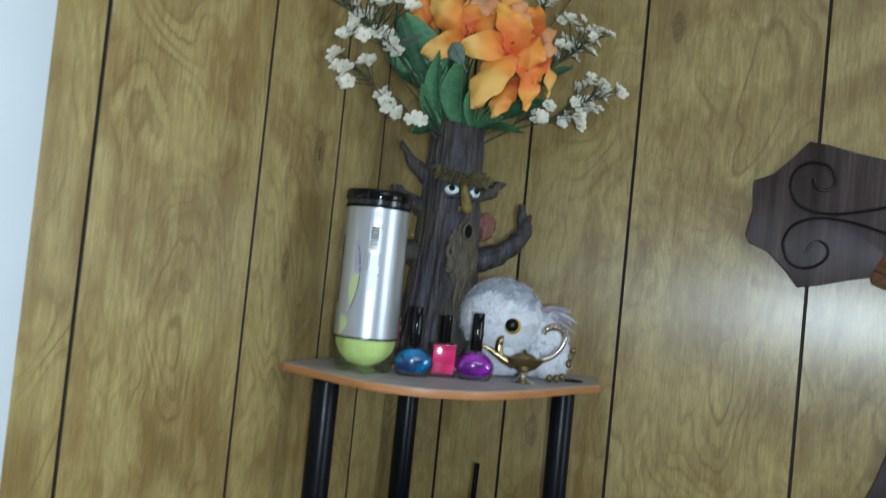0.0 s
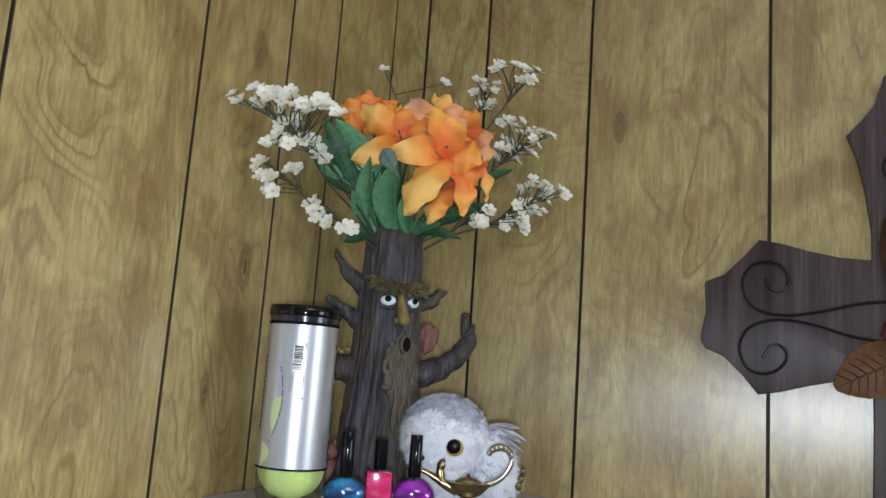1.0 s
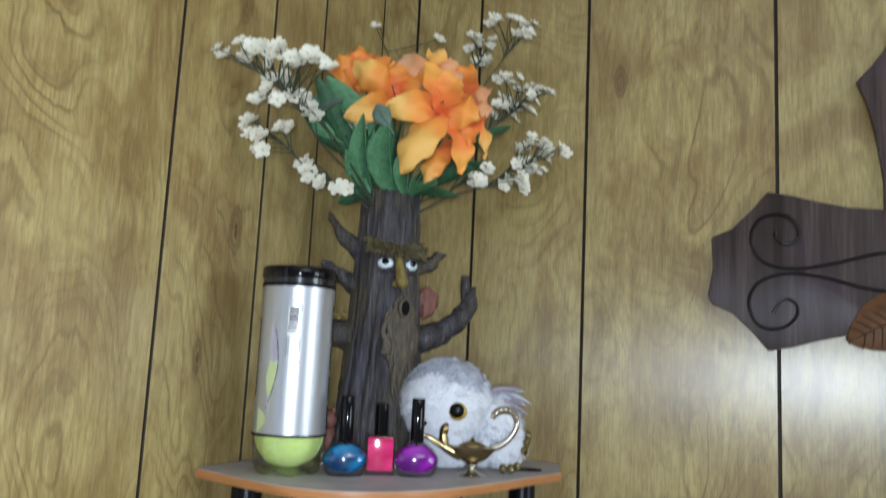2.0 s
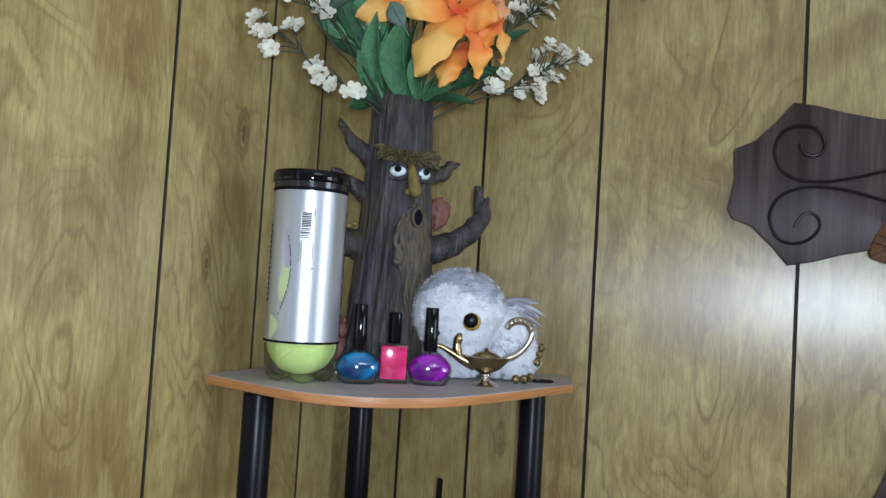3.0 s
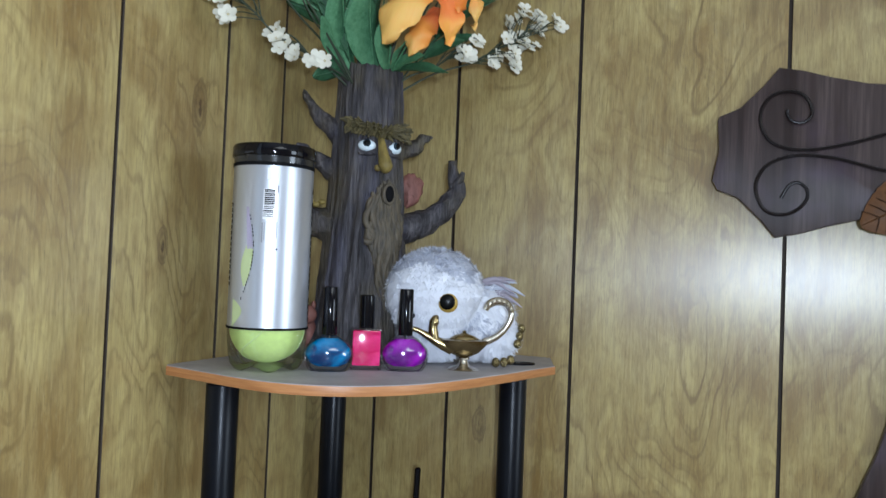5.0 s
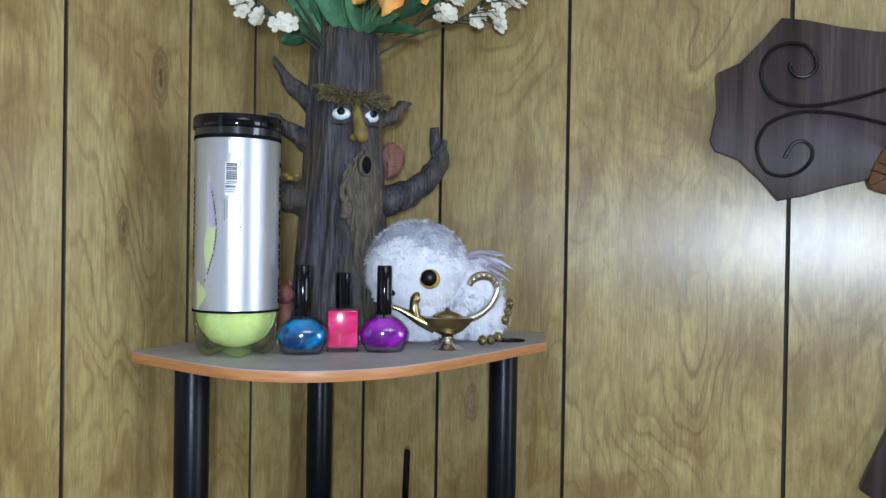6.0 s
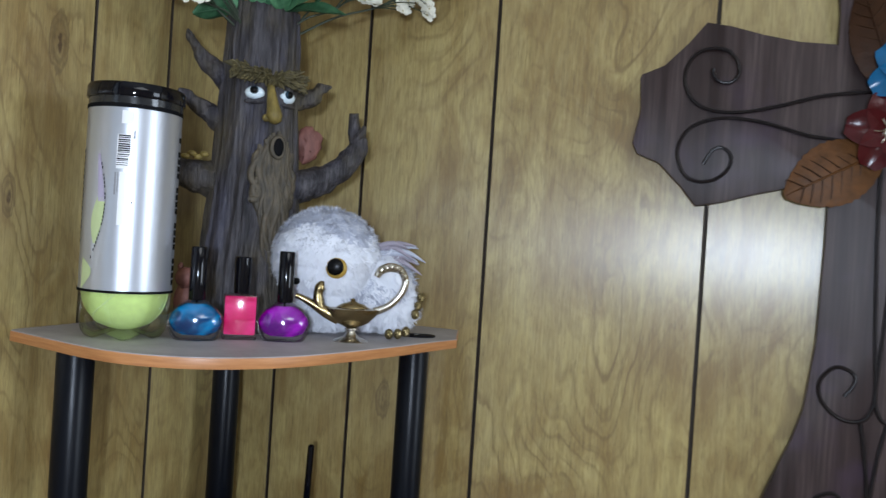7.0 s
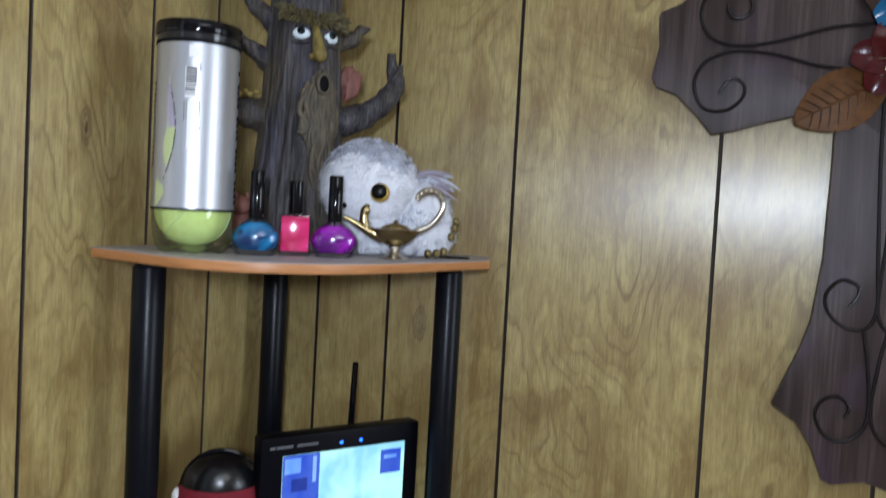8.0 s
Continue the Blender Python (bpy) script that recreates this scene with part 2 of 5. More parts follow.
def dusty_laminate():
    g = Graph("dusty_laminate")
    c = g.coords()
    n = g.noise(c, 22.0, 5.0, 0.65)
    fine = g.noise(c, 420.0, 3.0)
    col = g.ramp(n, [(0.3, (0.310, 0.288, 0.292)), (0.7, (0.440, 0.415, 0.422))])
    col = g.mix(g.ramp(fine, [(0.55, 0.0), (0.75, 0.35)]), col, (0.50, 0.49, 0.50))
    g.set(Base_Color=col, Roughness=0.6)
    g.bump(fine, 0.1, 0.0004)
    return g.mat


M = {
    "panel_west": wood_panel("panel_wood_west", 1, [(-0.303, 1.632, 1.0), (-0.318, 1.895, 0.95), (-0.347, 1.49, 0.7)],
                             [(-0.565, 1.77, 0.040, 0.13), (-0.52, 1.37, 0.034, 0.11)]),
    "panel_north": wood_panel("panel_wood_north", 0, [(0.207, 1.288, 0.85), (0.365, 1.872, 0.8)],
                              [(0.468, 1.76, 0.050, 0.19), (0.47, 1.36, 0.040, 0.10), (0.245, 1.80, 0.026, 0.10), (0.64, 1.13, 0.026, 0.10)]),
    "groove": plain("groove_shadow_stain", (0.030, 0.019, 0.010), 0.7),
    "white_paint": plain("white_gloss_paint", (0.60, 0.64, 0.68), 0.4, vary=0.04, scale=12.0),
    "plaster": plain("cream_plaster", (0.60, 0.54, 0.44), 0.85, vary=0.06, scale=6.0, bump=0.1),
    "ceiling": plain("ceiling_paint", (0.72, 0.70, 0.66), 0.9, vary=0.04, scale=8.0),
    "carpet": plain("brown_carpet", (0.20, 0.15, 0.10), 0.95, vary=0.25, scale=120.0, bump=0.4),
    "edge": laminate_edge(),
    "top": dusty_laminate(),
    "tube": plain("black_enamel", (0.003, 0.004, 0.007), 0.32, vary=0.2, scale=60.0, Specular_IOR_Level=0.16),
    "cap_plastic": plain("black_plastic", (0.003, 0.003, 0.005), 0.08, vary=0.2, scale=8.0, Specular_IOR_Level=0.28),
    "smoke": plain("dark_clear_ring", (0.016, 0.017, 0.019), 0.14, vary=0.3, scale=90.0),
    "silver": plain("silver_film", (0.50, 0.52, 0.57), 0.34, 0.72, vary=0.02, scale=5.0),
    "white_print": plain("white_print", (0.80, 0.80, 0.82), 0.35, vary=0.03),
    "ink": plain("black_ink_and_hollow", (0.006, 0.006, 0.007), 0.8, Specular_IOR_Level=0.08),
    "grey_ink": plain("grey_ink", (0.30, 0.30, 0.32), 0.7, Specular_IOR_Level=0.2),
    "lilac_print": plain("lilac_print", (0.42, 0.38, 0.52), 0.3, 0.3),
    "green_print": plain("green_window_print", (0.50, 0.58, 0.30), 0.35),
    "felt": plain("tennis_felt", (0.70, 0.84, 0.33), 0.95, vary=0.16, scale=160.0, bump=0.6),
    "seam": plain("ball_seam", (0.70, 0.82, 0.40), 0.8),
    "clear": clear_plastic("clear_plastic", (0.92, 0.95, 0.88), 0.8),
    "glass": clear_plastic("bottle_glass", (0.96, 0.97, 0.98), 0.5),
    "blue": lacquer("blue_lacquer", (0.001, 0.030, 0.120), (0.004, 0.230, 0.500)),
    "pink": lacquer("pink_lacquer", (0.62, 0.008, 0.110), (0.86, 0.045, 0.240)),
    "purple": lacquer("purple_lacquer", (0.120, 0.001, 0.190), (0.400, 0.006, 0.500)),
    "brass": plain("brass", (0.30, 0.23, 0.115), 0.24, 1.0, vary=0.6, scale=70.0, bump=0.25),
    "silver_metal": plain("bright_metal", (0.66, 0.62, 0.54), 0.24, 1.0, vary=0.25, scale=90.0),
    "gold": plain("gold_glitter", (0.24, 0.19, 0.09), 0.28, 1.0, vary=0.7, scale=400.0, bump=0.8),
    "fur_white": plain("white_plush", (0.73, 0.74, 0.79), 0.95, vary=0.10, scale=60.0),
    "fur_grey": plain("grey_plush", (0.42, 0.44, 0.52), 0.95, vary=0.20, scale=70.0),
    "fur_dark": plain("dark_grey_plush", (0.30, 0.27, 0.32), 0.95, vary=0.3, scale=70.0),
    "eye_black": plain("black_bead", (0.003, 0.003, 0.003), 0.30, Specular_IOR_Level=0.12),
    "amber": plain("amber_eye_rim", (0.40, 0.26, 0.05), 0.35, 0.3, vary=0.3, scale=200.0),
    "eye_white": plain("eye_white_paint", (0.72, 0.82, 0.88), 0.25, vary=0.03),
    "eye_blue": plain("eye_blue_paint", (0.02, 0.05, 0.08), 0.25),
    "bark": bark(),
    "moss": moss("mossy_bark", (0.035, 0.028, 0.012), (0.150, 0.122, 0.050)),
    "beard": moss("bearded_bark", (0.030, 0.025, 0.019), (0.118, 0.094, 0.060)),
    "nose": moss("yellow_bark", (0.110, 0.080, 0.018), (0.270, 0.200, 0.050)),
    "rust": moss("rust_bark", (0.110, 0.040, 0.030), (0.240, 0.095, 0.075)),
    "board": weathered_board(),
    "wire": plain("dark_iron_wire", (0.008, 0.005, 0.005), 0.32, vary=0.4, scale=110.0, bump=0.35, Specular_IOR_Level=0.26),
    "copper": plain("copper_leaf_metal", (0.092, 0.036, 0.008), 0.46, 0.1, vary=0.75, scale=70.0, bump=0.4, Specular_IOR_Level=0.2),
    "copper_dark": plain("dark_copper_leaf_metal", (0.034, 0.013, 0.004), 0.48, 0.1, vary=0.7, scale=45.0, bump=0.4, Specular_IOR_Level=0.12),
    "copper_vein": plain("tarnished_vein", (0.034, 0.014, 0.005), 0.5, vary=0.4, scale=120.0, Specular_IOR_Level=0.15),
    "red_enamel": plain("red_brown_enamel", (0.052, 0.005, 0.006), 0.20, vary=0.4, scale=60.0, bump=0.2, Specular_IOR_Level=0.3),
    "blue_enamel": plain("blue_enamel", (0.010, 0.090, 0.200), 0.20, vary=0.4, scale=60.0, bump=0.2, Specular_IOR_Level=0.3),
    "lily": petal_colour("lily_cloth", (0.76, 0.16, 0.045), (0.80, 0.29, 0.045), (0.80, 0.47, 0.12)),
    "lily_deep": petal_colour("deep_lily_cloth", (0.70, 0.12, 0.040), (0.80, 0.22, 0.050), (0.86, 0.40, 0.070)),
    "lily_peach": petal_colour("peach_lily_cloth", (0.72, 0.22, 0.09), (0.74, 0.36, 0.17), (0.72, 0.44, 0.27)),
    "blossom": plain("white_cloth_blossom", (0.74, 0.72, 0.61), 0.8, vary=0.06),
    "blossom_eye": plain("blossom_centre", (0.55, 0.48, 0.30), 0.8),
    "stem": plain("dark_green_stem", (0.035, 0.048, 0.028), 0.6, vary=0.3),
    "leaf": moss("green_cloth_leaf", (0.050, 0.165, 0.072), (0.125, 0.300, 0.150)),
    "leaf_dark": moss("dark_cloth_leaf", (0.014, 0.060, 0.024), (0.042, 0.130, 0.056)),
    "leaf_pale": moss("pale_cloth_leaf", (0.070, 0.120, 0.090), (0.130, 0.190, 0.160)),
    "bezel": plain("black_bezel_plastic", (0.003, 0.003, 0.005), 0.36, vary=0.2, Specular_IOR_Level=0.06),
    "bezel_print": plain("pale_print", (0.12, 0.12, 0.14), 0.5),
    "screen": glowing("lit_screen", (0.52, 0.96, 0.90), 1.05, 0.7),
    "screen_blue": glowing("lit_screen_blue", (0.06, 0.13, 0.62), 1.0, 0.9),
    "screen_deep": glowing("lit_screen_deep_blue", (0.03, 0.06, 0.34), 0.9, 0.9),
    "screen_pale": glowing("lit_screen_pale_blue", (0.30, 0.55, 1.0), 0.9, 0.9),
    "led": glowing("blue_led", (0.02, 0.13, 1.0), 5.0),
    "red_toy": plain("red_cloth", (0.17, 0.006, 0.016), 0.85, vary=0.35, scale=90.0, bump=0.3),
    "dark_gloss": plain("black_gloss_shell", (0.005, 0.005, 0.006), 0.24, vary=0.6, scale=60.0, bump=0.25, Specular_IOR_Level=0.4),
}


# ---- mesh helpers ----
def part(name, bm, material, parent=None, label="", angle=40.0):
    """Links a bmesh as one mesh object, smooth but for edges sharper than the angle."""
    bmesh.ops.recalc_face_normals(bm, faces=bm.faces)
    mesh = bpy.data.meshes.new(name)
    bm.to_mesh(mesh)
    bm.free()
    for m in (material if isinstance(material, (list, tuple)) else [material]):
        mesh.materials.append(m if isinstance(m, bpy.types.Material) else M[m])
    mesh.shade_smooth()
    mesh.set_sharp_from_angle(angle=radians(angle))
    ob = new(name, mesh)
    if parent:
        ob.parent = parent
    if label:
        ob["label"] = label
    return ob


def thing(name, m, label, category, group="", kind=""):
    ob = new(name)
    ob.empty_display_size = 0.05
    ob.matrix_world = m
    return tagged(ob, label, category, group, kind)


def box(bm, x0, x1, y0, y1, z0, z1, bevel=0.0):
    start = set(bm.verts)
    bmesh.ops.create_cube(bm, size=1.0, matrix=Matrix.Translation(((x0 + x1) / 2, (y0 + y1) / 2, (z0 + z1) / 2)) @ Matrix.Diagonal((x1 - x0, y1 - y0, z1 - z0, 1)))
    if bevel:
        vs = [v for v in bm.verts if v not in start]
        es = list({e for v in vs for e in v.link_edges})
        bmesh.ops.bevel(bm, geom=es, offset=bevel, segments=2, affect="EDGES", profile=0.6)
    return bm


def lathe(bm, profile, seg=32, sx=1.0, sy=1.0, at=(0, 0, 0), shape=None, mat=0):
    """Turns (radius, height) pairs round z; shape(angle, radius, height) may bend them."""
    rings = []
    for r, z in profile:
        if r < 1e-6:
            rings.append([bm.verts.new((at[0], at[1], at[2] + z))])
            continue
        ring = []
        for i in range(seg):
            a = 2 * math.pi * i / seg
            rr, zz = shape(a, r, z) if shape else (r, z)
            ring.append(bm.verts.new((at[0] + rr * math.cos(a) * sx, at[1] + rr * math.sin(a) * sy, at[2] + zz)))
        rings.append(ring)
    for a, b in zip(rings, rings[1:]):
        for i in range(seg):
            j = (i + 1) % seg
            if len(a) == 1 and len(b) == 1:
                break
            vs = [a[0], b[i], b[j]] if len(a) == 1 else [a[i], a[j], b[0]] if len(b) == 1 else [a[i], a[j], b[j], b[i]]
            bm.faces.new(vs).material_index = mat
    return bm


def curve_points(pts, n=6, closed=False):
    """A smooth curve through the points (Catmull-Rom)."""
    ps = [Vector(p) for p in pts]
    out, last = [], len(ps) if closed else len(ps) - 1
    for i in range(last):
        if closed:
            p0, p1, p2, p3 = (ps[(i + k) % len(ps)] for k in (-1, 0, 1, 2))
        else:
            p0, p1, p2, p3 = ps[max(i - 1, 0)], ps[i], ps[i + 1], ps[min(i + 2, len(ps) - 1)]
        for k in range(n):
            t = k / n
            out.append(0.5 * (2 * p1 + (p2 - p0) * t + (2 * p0 - 5 * p1 + 4 * p2 - p3) * t * t + (3 * p1 - p0 - 3 * p2 + p3) * t ** 3))
    if not closed:
        out.append(ps[-1])
    return out


def tube(bm, pts, radii, seg=8, mat=0, smooth=0):
    """A round bar along the points; radii: one, or one for each point given."""
    ps = [Vector(p) for p in pts]
    rs = list(radii) if isinstance(radii, (list, tuple)) else [radii] * len(ps)
    if smooth:
        full = curve_points(ps, smooth)
        rs = [rs[min(int(i / smooth), len(rs) - 1)] * (1 - (i % smooth) / smooth) + rs[min(int(i / smooth) + 1, len(rs) - 1)] * ((i % smooth) / smooth) for i in range(len(full))]
        ps = full
    side, rings = None, []
    for i, p in enumerate(ps):
        d = (ps[min(i + 1, len(ps) - 1)] - ps[max(i - 1, 0)]).normalized()
        side = (d.orthogonal() if side is None else side - d * side.dot(d)).normalized()
        up = d.cross(side)
        rings.append([bm.verts.new(p + (side * math.cos(2 * math.pi * k / seg) + up * math.sin(2 * math.pi * k / seg)) * rs[i]) for k in range(seg)])
    for a, b in zip(rings, rings[1:]):
        for k in range(seg):
            bm.faces.new([a[k], a[(k + 1) % seg], b[(k + 1) % seg], b[k]]).material_index = mat
    for ring in (rings[0][::-1], rings[-1]):
        bm.faces.new(ring).material_index = mat
    return bm


def ball(bm, centre, half, mat=0, seg=16, turn=None):
    m = Matrix.Translation(centre) @ (turn or Matrix()) @ Matrix.Diagonal((*half, 1))
    old = set(bm.faces)
    bmesh.ops.create_uvsphere(bm, u_segments=seg, v_segments=max(6, seg // 2), radius=1.0, matrix=m)
    for f in bm.faces:
        if f not in old:
            f.material_index = mat
    return bm


def slab(bm, outline, low, high, bevel=0.0):
    """A plate with the (x, y) outline from height low to high."""
    face = bm.faces.new([bm.verts.new((x, y, low)) for x, y in outline])
    up = bmesh.ops.extrude_face_region(bm, geom=[face])
    bmesh.ops.translate(bm, vec=(0, 0, high - low), verts=[g for g in up["geom"] if isinstance(g, bmesh.types.BMVert)])
    bmesh.ops.recalc_face_normals(bm, faces=bm.faces)
    if bevel:
        es = [e for e in bm.edges if len(e.link_faces) == 2 and any(len(f.verts) > 4 for f in e.link_faces)]
        bmesh.ops.bevel(bm, geom=es, offset=bevel, segments=2, affect="EDGES", profile=0.6)
    return bm


def blade(bm, length, width, profile, bend, cup=0.25, rows=9, cols=5, thick=0.0006, wave=0.0, seed=0, mat=0):
    """A petal or leaf from the origin along +x: width profile(t), bend(t) turns it downwards, cupped across."""
    pos, ang, pts = Vector((0, 0, 0)), 0.0, []
    for i in range(rows + 1):
        t = i / rows
        pts.append((pos.copy(), ang, max(0.02, profile(t)) * width / 2))
        ang = bend(t)
        pos += Vector((math.cos(ang), 0, math.sin(ang))) * length / rows
    grids = []
    for lift in (0.0, thick):
        grid = []
        for i, (p, a, w) in enumerate(pts):
            n = Vector((-math.sin(a), 0, math.cos(a)))
            row = []
            for k in range(cols):
                c = 2 * k / (cols - 1) - 1
                rip = wave * math.sin(i * 1.3 + seed + c * 2.0) * abs(c)
                row.append(bm.verts.new(p + Vector((0, c * w, 0)) + n * (abs(c) ** 1.5 * cup * w + rip + lift)))
            grid.append(row)
        grids.append(grid)
    lo, hi = grids
    for i in range(rows):
        for k in range(cols - 1):
            bm.faces.new([lo[i][k], lo[i + 1][k], lo[i + 1][k + 1], lo[i][k + 1]]).material_index = mat
            bm.faces.new([hi[i][k], hi[i][k + 1], hi[i + 1][k + 1], hi[i + 1][k]]).material_index = mat
        for k in (0, cols - 1):
            bm.faces.new([lo[i][k], lo[i + 1][k], hi[i + 1][k], hi[i][k]]).material_index = mat
    for i in (0, rows):
        for k in range(cols - 1):
            bm.faces.new([lo[i][k], lo[i][k + 1], hi[i][k + 1], hi[i][k]]).material_index = mat
    return bm


def aim(origin, direction, roll=0.0):
    """A pose whose local x points along the direction."""
    d = Vector(direction).normalized()
    up = Vector((0, 0, 1)) if abs(d.z) < 0.95 else Vector((0, 1, 0))
    y = up.cross(d).normalized()
    z = d.cross(y)
    m = Matrix((d, y, z)).transposed().to_4x4()
    return Matrix.Translation(origin) @ m @ Matrix.Rotation(roll, 4, "X")


# ---- the room ----
ROOM_X, ROOM_Y, ROOM_Z = 3.4, -3.2, 2.4


def structure(name, spans, material, label, category):
    bm = bmesh.new()
    for s in spans:
        box(bm, *s)
    return tagged(part(name, bm, material), label, category, kind="structure")


structure("floor", [(-0.1, ROOM_X + 0.1, ROOM_Y - 0.1, 0.1, -0.1, 0.0)], "carpet", "brown carpeted floor of the room", "floor")
structure("ceiling", [(-0.1, ROOM_X + 0.1, ROOM_Y - 0.1, 0.1, ROOM_Z, ROOM_Z + 0.1)], "ceiling", "off-white painted ceiling", "ceiling")
structure("wall_south", [(-0.1, ROOM_X + 0.1, ROOM_Y - 0.1, ROOM_Y, 0, ROOM_Z)], "plaster", "plain cream painted wall of the room", "wall")
structure("wall_east", [(ROOM_X, ROOM_X + 0.1, ROOM_Y, -1.1, 0, ROOM_Z), (ROOM_X, ROOM_X + 0.1, -0.15, 0.1, 0, ROOM_Z), (ROOM_X, ROOM_X + 0.1, -1.1, -0.15, 0, 1.05), (ROOM_X, ROOM_X + 0.1, -1.1, -0.15, 2.15, ROOM_Z)],
          "plaster", "plain cream wall with a window opening", "wall")
wall_west = structure("wall_west", [(-0.11, -0.0055, ROOM_Y, 0.1, 0, ROOM_Z)], "groove", "wood-panelled wall with dark grooves between planks", "wall")
wall_north = structure("wall_north", [(0.0, ROOM_X, 0.0055, 0.11, 0, ROOM_Z)], "groove", "wood-panelled wall with dark grooves between planks", "wall")

GAP = 0.0014
west_cuts = [-0.0005, -0.155, -0.262, -0.4125, -0.634, -0.693]
north_cuts = [0.0005, 0.060, 0.1625, 0.3205, 0.5545, 0.728, 0.965, 1.13, 1.33, 1.57, 1.80, 2.01, 2.26, 2.52, 2.76, 3.00, 3.21, 3.4]


def plank(wall, material, x0, x1, y0, y1):
    bm = bmesh.new()
    box(bm, x0, x1, y0, y1, 0.0, ROOM_Z - 0.001)
    es = [e for e in bm.edges if abs((e.verts[0].co - e.verts[1].co).z) > 1.0]
    bmesh.ops.bevel(bm, geom=es, offset=0.0008, segments=1, affect="EDGES")
    broad = 1 if x1 - x0 < 0.0065 else 2
    for f in bm.faces:
        f.normal_update()
        f.material_index = 0 if abs(f.normal.x if broad == 1 else f.normal.y) > 0.9 else 1
    return part("plank", bm, [material, "groove"], wall, angle=20)


for a, b in zip(west_cuts, west_cuts[1:]):
    plank(wall_west, "panel_west", -0.006, 0.0, b + GAP, a - (GAP if a < -0.01 else 0))
for a, b in zip(north_cuts, north_cuts[1:]):
    plank(wall_north, "panel_north", a + (GAP if a > 0.01 else 0), b - GAP, 0.0, 0.006)

# the white casing at the end of the panelled wall
bm = bmesh.new()
box(bm, -0.006, 0.014, -0.79, -0.694, 0.0, 2.12, 0.003)
box(bm, -0.006, 0.008, -1.56, -0.79, 0.0, 2.10, 0.002)
tagged(part("trim", bm, "white_paint"), "white painted door casing at the end of the panelling", "trim", kind="structure")

# ---- corner shelf unit ----
TOP = 1.378
SHELF = 0.0092
VIEW = 28.8
shelf_unit = thing("corner_shelf", pose(0, 0, 0), "corner shelf with orange wood edge, grey top and black tube legs", "shelf")
front = curve_points([(0.104, -0.3745), (0.145, -0.381), (0.185, -0.3755), (0.226, -0.352), (0.265, -0.300), (0.298, -0.200), (0.310, -0.150)], 6)
outline = [(0.010, -0.345), (0.0135, -0.350)] + [(p[0], p[1]) for p in [Vector((*q, 0)) if len(q) == 2 else q for q in front]] + [(0.325, -0.094), (0.322, -0.088), (0.300, -0.014), (0.290, -0.010), (0.026, -0.010), (0.010, -0.026)]


def shelf_board(z, name):
    bm = bmesh.new()
    slab(bm, outline, z - SHELF, z - 0.0006, 0.0008)
    board = part(name, bm, "edge", shelf_unit, "orange-brown wood-look edged board", 30)
    bm = bmesh.new()
    c = Vector((0.16, -0.18))
    inner = [tuple(c + (Vector(p) - c) * 0.9965) for p in outline]
    slab(bm, inner, z - 0.0007, z)
    part("top_surface", bm, "top", board, "dusty grey laminate top", 30)
    return board


LOWER = 1.045
shelf_board(TOP, "shelf_board")
shelf_board(LOWER, "shelf_board")
for x, y in ((0.058, -0.322), (0.036, -0.066), (0.273, -0.078)):
    for z0, z1 in ((LOWER, TOP - SHELF), (0.0, LOWER - SHELF)):
        bm = bmesh.new()
        lathe(bm, [(0, z0), (0.0151, z0), (0.0154, z0 + 0.002), (0.0154, z1 - 0.0085), (0.0147, z1 - 0.0068), (0.0134, z1 - 0.0064), (0.0134, z1), (0, z1)], 32, at=(x, y, 0))
        part("leg", bm, "tube", shelf_unit, "black enamelled tube")

# ---- can of tennis balls ----
CAN = (0.1010, -0.3165)
can = thing("tennis_ball_can", pose(*CAN, TOP, 0, 0, VIEW + 5), "silver-labelled clear can of tennis balls with black lid", "can")
R = 0.0366
LOW, HIGH = 0.0395, 0.1885


def petaloid(a, r, z):
    lobe = 0.5 + 0.5 * math.cos(5 * a + 0.9)
    w = min(1.0, r / 0.022) * max(0.0, 1 - max(0.0, z - 0.010) / 0.024)
    return r * (1 - 0.05 * (1 - lobe) * w), z + (1 - lobe) * 0.0045 * w


bm = bmesh.new()
lathe(bm, [(0, 0.0065), (0.010, 0.0055), (0.018, 0.002), (0.025, 0.0), (0.0305, 0.0020), (0.0340, 0.0065), (0.0357, 0.014), (R, 0.027), (R, LOW), (R, HIGH + 0.010)], 60, shape=petaloid)
part("tube_wall", bm, "clear", can, "clear plastic with a five-lobed foot")
for i in range(3):
    bm = bmesh.new()
    ball(bm, (0, 0, 0.0390 + i * 0.0652), (0.0345, 0.0345, 0.0325), 0, 32)
    b = part("tennis_ball", bm, "felt", can, "yellow-green felt tennis ball")
    bm = bmesh.new()
    seam = []
    for k in range(61):
        t = 2 * math.pi * k / 60
        v = Vector((math.cos(t) * 0.9 + 0.25 * math.cos(3 * t), math.sin(t) * 0.9 - 0.25 * math.sin(3 * t), 0.9 * math.sin(2 * t))).normalized()
        v.rotate(Euler((0.5 + i, 0.9, 0.4 * i)))
        seam.append(Vector((v.x * 0.0344, v.y * 0.0344, v.z * 0.0324 + 0.0390 + i * 0.0652)))
    tube(bm, seam, 0.0009, 5)
    part("seam", bm, "seam", b)


def wrap(bm, a0, a1, z0, z1, r, n=12, edge=None, rows=1):
    """A patch of film on the can, from angle a0 to a1 (degrees, 0 faces the room, positive to the right)."""
    grid = []
    for j in range(rows + 1):
        z = z0 + (z1 - z0) * j / rows
        e0, e1 = edge(j / rows) if edge else (a0, a1)
        grid.append([bm.verts.new((r * math.sin(radians(e0 + (e1 - e0) * i / n)), -r * math.cos(radians(e0 + (e1 - e0) * i / n)), z)) for i in range(n + 1)])
    for j in range(rows):
        for i in range(n):
            bm.faces.new([grid[j][i], grid[j][i + 1], grid[j + 1][i + 1], grid[j + 1][i]])
    return bm


